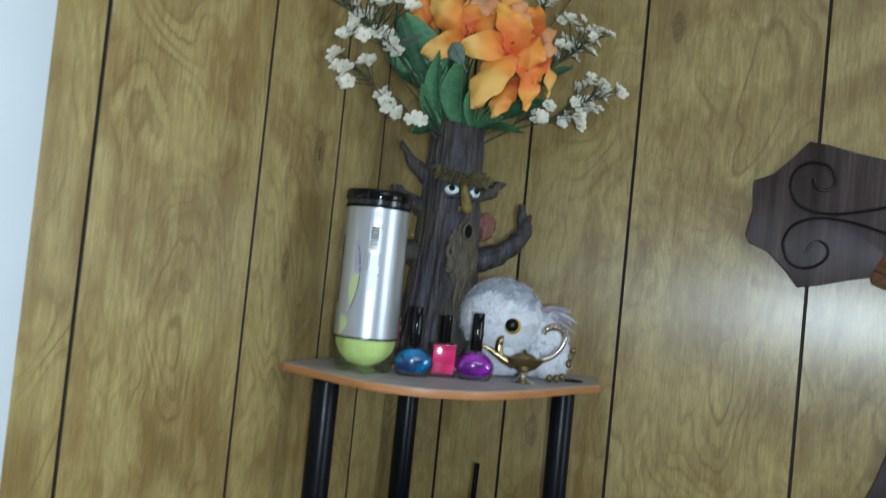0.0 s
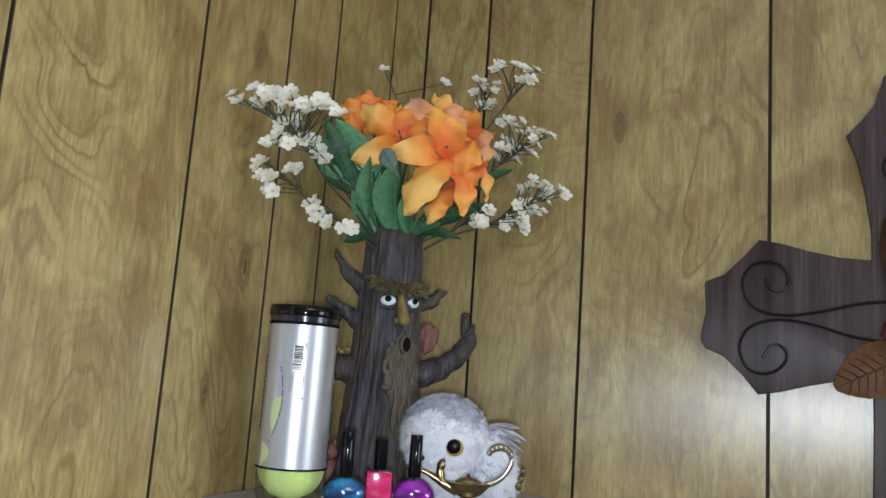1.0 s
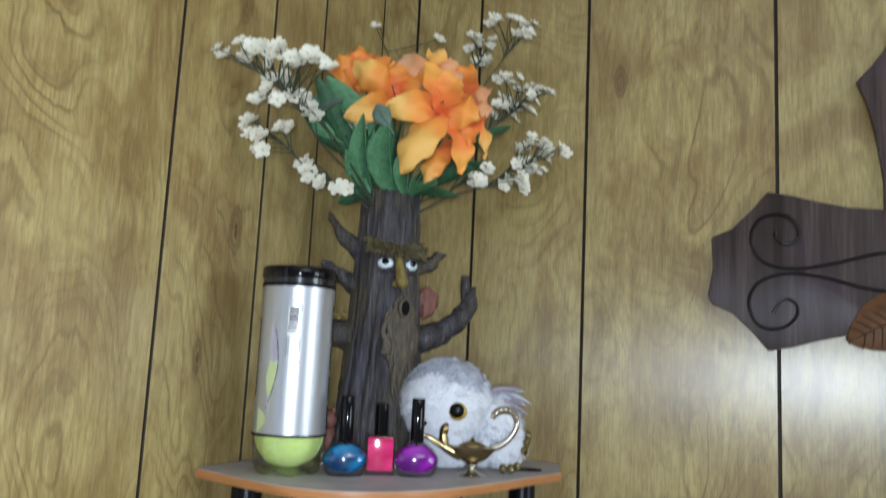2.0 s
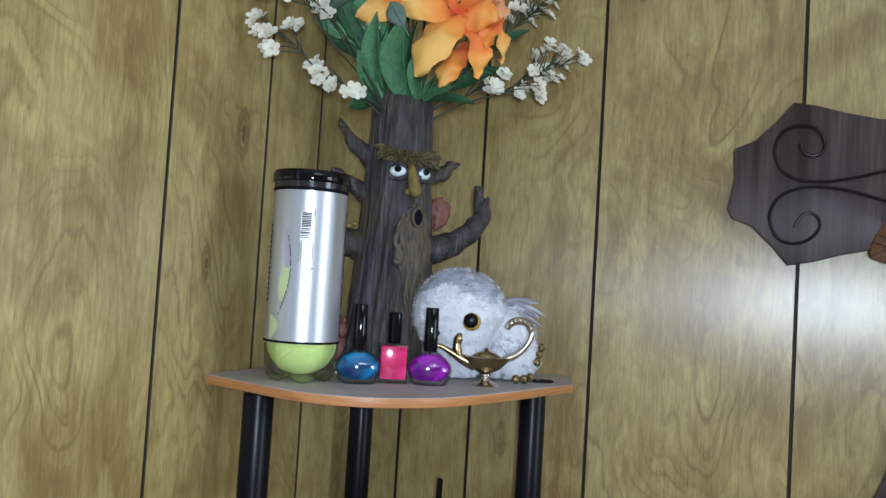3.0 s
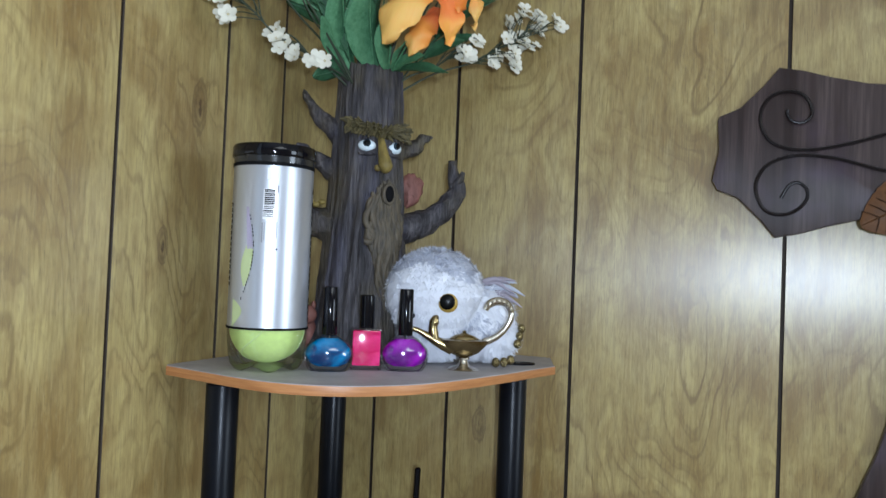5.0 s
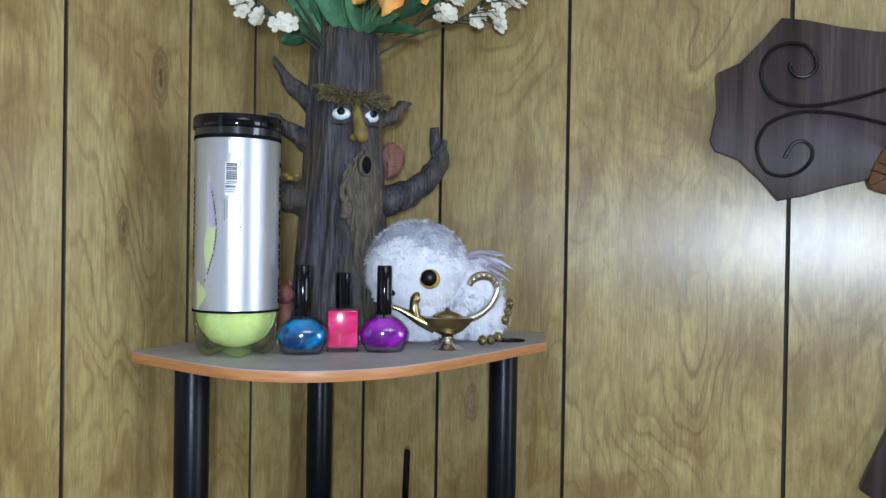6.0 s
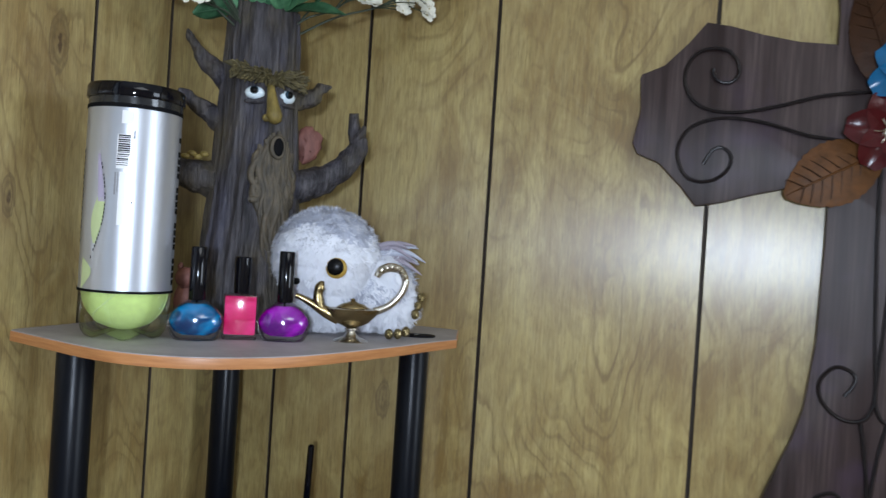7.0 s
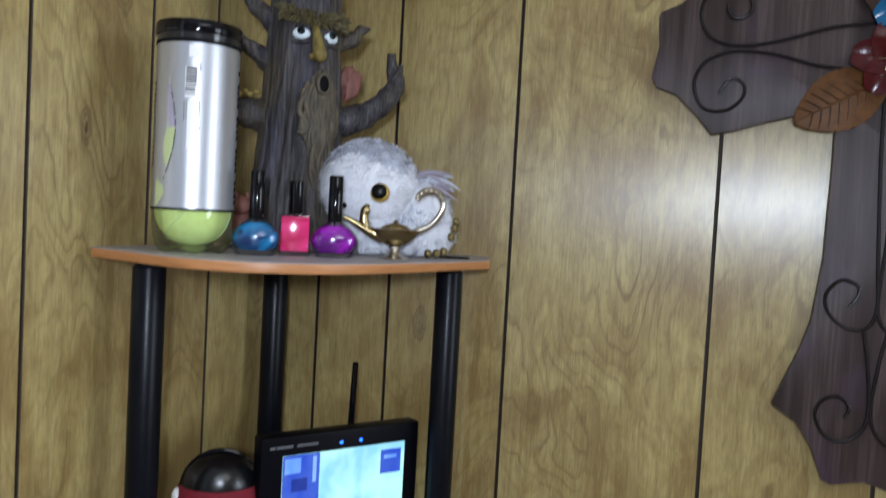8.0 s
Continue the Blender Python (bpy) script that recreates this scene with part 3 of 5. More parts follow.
bm = bmesh.new()
lathe(bm, [(R - 0.0004, LOW), (R + 0.0004, LOW), (R + 0.0004, HIGH), (R - 0.0004, HIGH)], 64)
label_film = part("label", bm, "silver", can, "brushed silver printed film")
for name, z, h, r in (("lower_band", LOW - 0.0004, 0.0021, 0.0012), ("upper_band", HIGH - 0.0005, 0.0030, 0.0010)):
    bm = bmesh.new()
    lathe(bm, [(R - 0.0005, z), (R + r, z), (R + r, z + h), (R - 0.0005, z + h)], 64)
    part(name, bm, "ink", can)
bm = bmesh.new()
lathe(bm, [(R - 0.001, HIGH + 0.0025), (R + 0.0005, HIGH + 0.0028), (R + 0.0007, HIGH + 0.0085), (R - 0.001, HIGH + 0.009)], 64)
part("neck_ring", bm, "smoke", can)
bm = bmesh.new()
z = HIGH + 0.0085
lathe(bm, [(R - 0.002, z), (R + 0.0019, z), (R + 0.0024, z + 0.001), (R + 0.0022, z + 0.0095), (R + 0.0010, z + 0.0115), (R - 0.002, z + 0.0115), (R - 0.0035, z + 0.0095), (0.004, z + 0.0090), (0, z + 0.0090)], 64)
part("lid", bm, "cap_plastic", can, "black press-on plastic lid")
# print on the film
F = R + 0.0007
zt = HIGH - 0.028
random.seed(5)
bm = bmesh.new()
wrap(bm, -13, 4, zt - 0.0215, zt + 0.0060, F, 8)
part("printed_block", bm, "white_print", label_film)
for i in range(15):
    w = random.choice((0.0006, 0.0009, 0.0012))
    bm = bmesh.new()
    wrap(bm, -11.5 if i < 10 else -12.5, 2.5 if i < 10 else 1.0, zt - w - i * 0.0017 + 0.0055, zt - i * 0.0017 + 0.0055, F + 0.0002, 6)
    part("printed_bar", bm, "ink", label_film)
for a0, a1, z0, z1, m in ((-14, -12, 0.118, 0.136, "grey_ink"), (-10.5, -9.5, 0.120, 0.136, "grey_ink"), (6, 7.4, 0.122, 0.137, "grey_ink"), (5.8, 7.8, 0.163, 0.170, "grey_ink"), (6.4, 8.8, 0.1115, 0.1130, "ink")):
    bm = bmesh.new()
    wrap(bm, a0, a1, z0, z1, F, 3)
    part("printed_bar", bm, m, label_film)
bm = bmesh.new()
wrap(bm, -9, 5, HIGH - 0.0135, HIGH - 0.003, F, 6)
part("white_panel", bm, "white_print", label_film)
bm = bmesh.new()
wrap(bm, -8.5, 4.0, 0.094, 0.1365, F - 0.0001, 6)
part("white_panel", bm, "white_print", label_film)
bm = bmesh.new()
wrap(bm, 0, 0, 0.078, 0.115, F, 4, lambda t: (-38 + 3 * t - 7 * math.sin(t * math.pi), -38 + 14 * math.sin(t * math.pi * 0.5 + 0.2)), 10)
part("window_print", bm, "green_print", label_film, "green swoosh over the balls")
bm = bmesh.new()
wrap(bm, 0, 0, 0.041, 0.066, F, 4, lambda t: (-58, -56 + 24 * math.sin(t * math.pi) * (0.4 + 0.6 * t)), 10)
part("window_print", bm, "green_print", label_film, "green swoosh over the balls")
bm = bmesh.new()
wrap(bm, 0, 0, 0.112, 0.150, F, 4, lambda t: (-34 - 4 * t, -24 - 10 * t), 8)
part("window_print", bm, "lilac_print", label_film, "faded lilac swoosh")
arc = [(-40 + 19 * math.sin(math.pi * (0.12 + 0.76 * k / 26)) - 8 * (1 - k / 26), 0.066 + 0.078 * k / 26) for k in range(27)]
for (a, z), (a2, z2) in zip(arc, arc[1:]):
    if random.random() < 0.85:
        bm = bmesh.new()
        wrap(bm, a, a + 1.3, z, z + 0.0022, F + 0.0002, 1)
        part("printed_bar", bm, "ink", label_film)
for k in range(21):
    if k % 5 != 4:
        bm = bmesh.new()
        wrap(bm, 76, 87, 0.046 + k * 0.0060, 0.0505 + k * 0.0060, F, 3)
        part("printed_bar", bm, "ink", label_film)
for k in range(15):
    bm = bmesh.new()
    wrap(bm, -78, -72, 0.078 + k * 0.0052, 0.0815 + k * 0.0052, F, 3)
    part("printed_bar", bm, "ink", label_film)


# ---- nail polish ----
def nail_polish(m, colour, label, oval=True):
    bottle = thing("nail_polish_bottle", m, label, "nail polish", "nail polish bottles")
    bm = bmesh.new()
    if oval:
        shell = [(0, 0.0012), (0.014, 0.0004), (0.0172, 0.0), (0.0196, 0.0022), (0.0226, 0.0085), (0.0238, 0.0160), (0.0222, 0.0215), (0.0168, 0.0280), (0.0100, 0.0330), (0.0066, 0.0352), (0.0062, 0.0385)]
        lathe(bm, shell, 48, 1.0, 0.56)
    else:
        box(bm, -0.0152, 0.0152, -0.0105, 0.0105, 0.0, 0.0400, 0.0026)
        lathe(bm, [(0.0062, 0.0395), (0.0062, 0.0425)], 24)
    glass = part("glass_body", bm, "glass", bottle, "clear glass")
    bm = bmesh.new()
    if oval:
        lathe(bm, [(0, 0.0046), (0.0130, 0.0046), (0.0182, 0.0076), (0.0214, 0.0132), (0.0222, 0.0175), (0.0202, 0.0220), (0.0156, 0.0272), (0.0092, 0.0312), (0, 0.0318)], 48, 1.0, 0.52)
    else:
        box(bm, -0.0136, 0.0136, -0.0090, 0.0090, 0.0042, 0.0385, 0.0018)
    part("lacquer", bm, colour, glass)
    z, h = (0.0345, 0.0455) if oval else (0.0405, 0.0325)
    bm = bmesh.new()
    lathe(bm, [(0, z), (0.0068, z), (0.0071, z + 0.0012), (0.0068 if oval else 0.0074, z + h - 0.0012), (0.0062, z + h), (0, z + h)], 36)
    part("cap", bm, "cap_plastic", bottle, "tall glossy black cap")
    bm = bmesh.new()
    lathe(bm, [(0, 0.010), (0.0012, 0.010), (0.0009, z + 0.002), (0, z + 0.002)], 8)
    part("brush", bm, "cap_plastic", bottle)
    return bottle


nail_polish(pose(0.1515, -0.2875, TOP, 0, 0, VIEW + 4), "blue", "blue nail polish in an oval bottle with black cap")
nail_polish(pose(0.174, -0.2545, TOP, 0, 0, VIEW + 2), "pink", "hot pink nail polish in a square bottle with black cap", False)
nail_polish(pose(0.2085, -0.2385, TOP, 0, 0, VIEW), "purple", "purple nail polish in an oval bottle with black cap")

# ---- brass oil lamp ----
oil = thing("oil_lamp", pose(0.254, -0.194, TOP, 0, 0, VIEW), "miniature brass genie oil lamp with silvery loop handle", "lamp")
bm = bmesh.new()
lathe(bm, [(0, 0), (0.0155, 0), (0.0160, 0.0008), (0.0135, 0.0022), (0.0072, 0.0042), (0.0042, 0.0078), (0.0038, 0.0098), (0.0062, 0.0112), (0.0062, 0.0122), (0.0040, 0.0134), (0, 0.0134)], 36)
part("foot", bm, "silver_metal", oil, "flared bright foot")
bm = bmesh.new()
lathe(bm, [(0, 0.0128), (0.006, 0.0132), (0.0150, 0.0175), (0.0215, 0.0238), (0.0250, 0.0292), (0.0254, 0.0302), (0.0244, 0.0304), (0.0150, 0.0312), (0, 0.0312)], 40, 1.0, 0.62)
bowl = part("bowl", bm, "brass", oil, "shallow brass bowl")
bm = bmesh.new()
lathe(bm, [(0.0150, 0.0308), (0.0148, 0.0318), (0.0105, 0.0345), (0.0045, 0.0362), (0.0018, 0.0376), (0.0024, 0.0390), (0, 0.0402)], 28, 1.0, 0.62)
part("lid", bm, "brass", oil)
bm = bmesh.new()
tube(bm, [(-0.012, 0, 0.0215), (-0.024, 0, 0.0262), (-0.036, 0, 0.0325), (-0.046, 0, 0.0378), (-0.0525, 0, 0.0400)], [0.0070, 0.0056, 0.0038, 0.0027, 0.0024], 14, smooth=4)
part("spout", bm, "brass", oil)
bm = bmesh.new()
tube(bm, [(-0.0300, 0, 0.0300), (-0.0318, 0, 0.0370), (-0.0322, 0, 0.0430), (-0.0310, 0, 0.0480), (-0.0290, 0, 0.0510), (-0.0270, 0, 0.0515)], [0.0046, 0.0050, 0.0044, 0.0050, 0.0042, 0.0020], 12, smooth=4)
part("scroll_ornament", bm, "brass", oil)
bm = bmesh.new()
tube(bm, [(0.020, 0, 0.0285), (0.033, 0, 0.0345), (0.0430, 0, 0.0450), (0.0475, 0, 0.0570), (0.0430, 0, 0.0675), (0.0330, 0, 0.0705), (0.0240, 0, 0.0670), (0.0205, 0, 0.0610)], [0.0040, 0.0034, 0.0031, 0.0033, 0.0038, 0.0044, 0.0042, 0.0028], 12, smooth=5)
handle = part("handle", bm, "silver_metal", oil, "bright curled loop handle")
for k in range(7):
    a = radians(18 + k * 20)
    bm = bmesh.new()
    ball(bm, (0.0335 + 0.0138 * math.cos(a), -0.0005, 0.0575 + 0.0130 * math.sin(a)), (0.0029, 0.0052, 0.0029), 0, 10)
    part("bead", bm, "silver_metal", handle)

# ---- small dark loop on the shelf ----
bm = bmesh.new()
loop = [(0.0165 * math.cos(2 * math.pi * k / 28), 0.0085 * math.sin(2 * math.pi * k / 28), 0.0012) for k in range(29)]
tube(bm, loop, 0.0012, 8)
lathe(bm, [(0, 0.0002), (0.0142, 0.0002), (0.0142, 0.0011), (0, 0.0011)], 28, 1.0, 0.5)
ob = part("black_tag", bm, "cap_plastic")
ob.matrix_world = pose(0.288, -0.108, TOP, 0, 0, VIEW)
tagged(ob, "flat black oval tag lying on the shelf", "tag")


# ---- plush owl ----
def plush_owl(m):
    rng = random.Random(11)
    bm = bmesh.new()
    # centre, half sizes: head, chest, body, haunch
    lumps = [((-0.012, 0.0, 0.074), (0.0550, 0.048, 0.0505)), ((-0.012, 0.006, 0.034), (0.041, 0.040, 0.0340)), ((0.036, 0.012, 0.046), (0.044, 0.040, 0.0440)), ((0.052, 0.012, 0.030), (0.032, 0.032, 0.0290))]
    for c, h in lumps:
        ball(bm, c, tuple(v * 0.95 for v in h), 0, 72)
    for v in bm.verts:
        v.co += v.co.normalized() * 0.0030 * noise.noise(v.co * 85)
    for f in bm.faces:
        p = f.calc_center_median()
        if p.x < 0.05 and p.z > 0.094 - 0.050 * noise.noise(p * 34 + Vector((3, 1, 7))) + rng.uniform(-0.006, 0.006):
            f.material_index = 1
    eye = Vector((-0.004, -0.0458, 0.067))

    def inside(p, skip):
        return any(k != skip and sum(((p[i] - c[i]) / h[i]) ** 2 for i in range(3)) < 0.93 for k, (c, h) in enumerate(lumps))

    for k, (c, h) in enumerate(lumps):
        for _ in range(15000 if k == 0 else 7500):
            d = Vector((rng.gauss(0, 1), rng.gauss(0, 1), rng.gauss(0, 1))).normalized()
            p = Vector((c[0] + d.x * h[0] * 0.96, c[1] + d.y * h[1] * 0.96, c[2] + d.z * h[2] * 0.96))
            if p.z < 0.002 or inside(p, k) or (p - eye).length < 0.0105 or p.y > 0.04:
                continue
            n = Vector((d.x / h[0], d.y / h[1], d.z / h[2])).normalized()
            down = Vector((0.25, 0, -1))
            lay = (n * 0.50 + (down - n * down.dot(n)) * 0.80 + Vector((rng.uniform(-1, 1), rng.uniform(-1, 1), rng.uniform(-1, 1))) * 0.34).normalized()
            clump = Vector((noise.noise(p * 140), noise.noise(p * 140 + Vector((5, 0, 0))), noise.noise(p * 140 + Vector((0, 9, 0)))))
            lay = (lay + clump * 1.25).normalized()
            length = rng.uniform(0.0030, 0.0056) * (1.0 if k == 0 else 1.5)
            side = lay.cross(n)
            side = (side if side.length > 0.05 else lay.orthogonal()).normalized() * rng.uniform(0.0003, 0.0006)
            tip = p + lay * length
            tip.z = max(tip.z, 0.0008)
            patch = noise.noise(p * 34 + Vector((3, 1, 7)))
            face = (p - Vector((-0.006, -0.046, 0.062))).length < 0.037
            if k == 0:
                mat = 0 if face else (1 if p.z > 0.092 - 0.050 * patch + rng.uniform(-0.022, 0.022) else 0)
            else:
                mat = 1 if patch > 0.10 and p.z > 0.020 else 0
            if rng.random() < 0.22:
                mat = 0
            f = bm.faces.new([bm.verts.new(p - side), bm.verts.new(p + side), bm.verts.new(tip)])
            f.material_index = mat
    # bead eye with an amber rim, and the beak
    turn = Matrix.Rotation(radians(-8), 4, "Z")
    ball(bm, eye + Vector((0.0004, -0.0008, -0.0004)), (0.0100, 0.0032, 0.0098), 5, 24, turn)
    ball(bm, eye + Vector((-0.0004, -0.0018, 0.0004)), (0.0083, 0.0030, 0.0083), 3, 24, turn)
    ball(bm, (-0.040, -0.036, 0.052), (0.0040, 0.0050, 0.0034), 3, 12)
    # wing and tail tufts
    for k in range(26):
        a = Vector((0.034 + rng.uniform(0, 0.016), 0.000 + rng.uniform(-0.006, 0.014), 0.080 + rng.uniform(-0.004, 0.010)))
        tip = a + Vector((rng.uniform(0.022, 0.040), rng.uniform(-0.010, 0.006), rng.uniform(-0.018, 0.006)))
        tube(bm, [a, (a + tip) / 2 + Vector((0, 0, 0.004)), tip], [0.0030, 0.0028, 0.0004], 6, rng.choice((1, 2, 2)), 3)
    # glitter feet
    for c in ((0.086, -0.004, 0.040), (0.083, -0.008, 0.032), (0.080, -0.012, 0.024), (0.052, -0.034, 0.006), (0.061, -0.034, 0.0065), (0.069, -0.030, 0.0085)):
        ball(bm, (c[0] * 0.97, c[1], c[2]), (0.0044, 0.0040, 0.0052), 4, 12)
    ob = part("plush_owl", bm, ["fur_white", "fur_grey", "fur_dark", "eye_black", "gold", "amber"], None, "", 180)
    ob.matrix_world = m
    return tagged(ob, "white and grey plush owl toy with gold glitter feet", "plush toy")


plush_owl(pose(0.2165, -0.1535, TOP, 0, 0, VIEW))


# ---- tree figurine vase ----
def tree_vase(m):
    bm = bmesh.new()
    H = 0.324
    radius = lambda z: 0.0345 + 0.0195 * (1 - z / H) ** 1.25 + 0.014 * math.exp(-z / 0.012)
    seg, rows = 240, 110

    def bark_r(a, z):
        ridge = abs(noise.noise(Vector((math.cos(a) * 4.2, math.sin(a) * 4.2, z * 7))))
        fine = noise.noise(Vector((math.cos(a) * 11, math.sin(a) * 11, z * 16)))
        root = 0.010 * math.exp(-z / 0.022) * math.cos(5 * a + 0.8)
        crease = abs(noise.noise(Vector((math.cos(a) * 10.5 + 4, math.sin(a) * 10.5, z * 13 + 0.8 * fine))))
        thread = noise.noise(Vector((math.cos(a) * 27, math.sin(a) * 27, z * 24)))
        return radius(z) + 0.0060 * (0.30 - ridge) + 0.0034 * (min(crease, 0.22) - 0.15) + 0.0012 * fine + 0.0007 * thread + root

    rings = []
    for j in range(rows + 1):
        z = H * j / rows
        ring = []
        for i in range(seg):
            a = 2 * math.pi * i / seg
            zz = z + (0.005 * noise.noise(Vector((math.cos(a) * 5, math.sin(a) * 5, 2.0))) + 0.004 * math.cos(a - 2.2)) * (z / H) ** 4
            r = bark_r(a, z)
            ring.append(bm.verts.new((r * math.cos(a), r * math.sin(a), zz)))
        rings.append(ring)
    for shrink, drop in ((0.86, 0.0), (0.80, -0.03)):
        rings.append([bm.verts.new((v.co.x * shrink, v.co.y * shrink, v.co.z + drop)) for v in rings[rows]])
    for lo, hi in zip(rings, rings[1:]):
        for i in range(seg):
            bm.faces.new([lo[i], lo[(i + 1) % seg], hi[(i + 1) % seg], hi[i]])
    bm.faces.new(rings[-1])
    bm.faces.new(rings[0][::-1])

    def on(az, z, out=0.0):
        r = radius(z) + out
        return Vector((r * math.cos(radians(az)), r * math.sin(radians(az)), z))

    # branches: points, radii
    limbs = [
        ([(0.020, 0.0, 0.146), (0.048, 0.0, 0.146), (0.074, 0.002, 0.157), (0.094, 0.004, 0.174), (0.1035, 0.004, 0.192), (0.1000, 0.003, 0.206), (0.0985, 0.002, 0.226)], [0.025, 0.0170, 0.0138, 0.0118, 0.0100, 0.0074, 0.0044]),
        ([(0.098, 0.003, 0.196), (0.106, -0.004, 0.205), (0.1085, -0.006, 0.212)], [0.006, 0.0042, 0.002]),
        ([(-0.016, 0.0, 0.240), (-0.036, -0.004, 0.251), (-0.052, -0.008, 0.262), (-0.063, -0.009, 0.275), (-0.071, -0.008, 0.289), (-0.070, -0.008, 0.293)], [0.019, 0.0118, 0.0082, 0.0060, 0.0044, 0.0020]),
        ([(-0.020, 0.0, 0.196), (-0.043, -0.002, 0.209), (-0.058, -0.004, 0.219), (-0.070, -0.006, 0.228), (-0.080, -0.006, 0.233)], [0.015, 0.0110, 0.0090, 0.0060, 0.0020]),
        ([(-0.020, 0.0, 0.142), (-0.045, -0.004, 0.146), (-0.066, -0.004, 0.150), (-0.088, 0.004, 0.160), (-0.098, 0.006, 0.176)], [0.024, 0.0190, 0.0150, 0.0110, 0.0050]),
        ([(0.022, 0.004, 0.232), (0.040, 0.002, 0.233), (0.056, 0.0, 0.240), (0.062, -0.002, 0.248), (0.073, -0.004, 0.250)], [0.012, 0.0098, 0.0075, 0.0048, 0.0014]),
    ]
    old = set(bm.verts)
    for pts, rs in limbs:
        tube(bm, pts, rs, 18, 0, 7)
    for v in bm.verts:
        if v not in old:
            v.co += Vector((noise.noise(v.co * 110), noise.noise(v.co * 110 + Vector((9, 0, 0))), noise.noise(v.co * 110 + Vector((0, 7, 0))))) * 0.0030
    FACE = -67
    # brows: tufts that sink towards the nose
    rng = random.Random(4)
    for k in range(230):
        t = k / 229 * 2 - 1
        az = FACE + t * 56
        z = 0.2405 + 0.010 * abs(t) ** 0.8 - (0.005 if t > 0.6 else 0)
        a = on(az, z, -0.002)
        out = on(az, z, 0.011) - on(az, z, 0)
        tang = Vector((-math.sin(radians(az)), math.cos(radians(az)), 0)) * (0.010 if t > 0 else -0.010)
        tip = a + out * rng.uniform(0.8, 1.35) + tang * rng.uniform(-0.2, 1.0) + Vector((0, 0, rng.uniform(-0.006, 0.013)))
        tube(bm, [a, (a + tip) / 2 + Vector((0, 0, 0.003)), tip], [0.0040, 0.0021, 0.0007], 6, 1, 3)
    # eyes
    for s in (-1, 1):
        az = FACE + s * 26
        c = on(az, 0.2315, -0.0010)
        turn = Matrix.Rotation(radians(az + 90), 4, "Z")
        ball(bm, c, (0.0098, 0.0066, 0.0066), 3, 20, turn)
        look_at = on(az + (0 if s < 0 else -4), 0.2334, 0.0046)
        ball(bm, look_at, (0.0044, 0.0026, 0.0041), 5, 14, turn)
        ball(bm, look_at + (on(az, 0.24, 0.002) - on(az, 0.24, 0)), (0.0034, 0.0020, 0.0033), 4, 14, turn)
        low = on(az, 0.2225, 0.0005)
        ball(bm, low, (0.0100, 0.0044, 0.0026), 0, 14, turn)
    # nose
    tube(bm, [on(FACE - 4, 0.246, -0.001), on(FACE - 4, 0.236, 0.003), on(FACE - 3, 0.221, 0.008), on(FACE - 2, 0.2090, 0.0115), on(FACE - 2, 0.2040, 0.008)], [0.0030, 0.0040, 0.0058, 0.0080, 0.0042], 12, 6, 4)
    for s in (-1, 1):
        ball(bm, on(FACE - 2 + s * 7, 0.2072, 0.0050), (0.0044, 0.0044, 0.0038), 6, 12)
    # mouth: a raised ring round a solid black ball that paints in a hollow's darkness
    c = on(FACE + 6, 0.1795, 0.0070)
    turn = Matrix.Rotation(radians(FACE + 6 + 90), 4, "Z")
    ring = [c + turn @ Vector((0.0064 * math.cos(2 * math.pi * k / 20), 0.0, 0.0100 * math.sin(2 * math.pi * k / 20))) for k in range(21)]
    tube(bm, ring, 0.0024, 8, 2)
    ball(bm, c + turn @ Vector((0, -0.0012, 0)), (0.0058, 0.0030, 0.0094), 8, 16, turn)
    # moustache and beard strands
    for k in range(64):
        t = rng.uniform(-1, 1) if k > 16 else k / 8 - 1
        z0 = 0.196 - 0.020 * abs(t) - (rng.uniform(0, 0.05) if k > 16 else 0)
        z1 = 0.055 + 0.075 * abs(t) ** 1.4 + rng.uniform(-0.015, 0.015)
        lift, phase = rng.uniform(0.002, 0.0050), rng.uniform(0, 6)
        pts = []
        for j in range(7):
            q = j / 6
            spread = (23 * t) * (1 + 0.25 * math.sin(q * 2.6)) * (1 - 0.45 * q ** 2)
            pts.append(on(FACE + 6 + spread + 4.2 * math.sin(q * 9 + phase), z0 + (z1 - z0) * q, lift - 0.0035 * q))
        tube(bm, pts, [0.0018, 0.0034, 0.0038, 0.0036, 0.0031, 0.0022, 0.0008], 7, 2, 3)
    # rust-coloured creatures and yellow leaf
    old = set(bm.verts)
    ball(bm, (0.051, 0.016, 0.191), (0.0128, 0.0060, 0.0200), 7, 24)
    for v in bm.verts:
        if v not in old:
            v.co += Vector((1, 0.4, 1)) * (0.0050 * noise.noise(v.co * 150) + 0.0022 * noise.noise(v.co * 420))
    ball(bm, (-0.058, -0.018, 0.022), (0.0120, 0.0110, 0.0210), 7, 16)
    ball(bm, (-0.058, -0.024, 0.046), (0.0105, 0.0095, 0.0105), 7, 14)
    ball(bm, (-0.064, -0.022, 0.0565), (0.0030, 0.0030, 0.0045), 7, 8)
    ball(bm, (-0.052, -0.022, 0.0565), (0.0030, 0.0030, 0.0045), 7, 8)
    for k in range(4):
        ball(bm, (-0.066 + 0.006 * k, -0.021, 0.166 + 0.003 * (k % 2)), (0.0048, 0.0040, 0.0030), 6, 10)
    ob = part("tree_vase", bm, ["bark", "moss", "beard", "eye_white", "eye_black", "eye_blue", "nose", "rust", "ink"], None, "", 60)
    ob.matrix_world = m
    return tagged(ob, "dark resin tree-trunk vase figurine with carved features and branches", "vase")


tree_vase(pose(0.115, -0.155, TOP, 0, 0, VIEW))

# ---- flowers in the vase ----
bouquet = thing("flower_bouquet", pose(0.115, -0.155, 1.70, 0, 0, VIEW), "artificial bouquet of orange lilies and white sprays in the tree vase", "flowers")


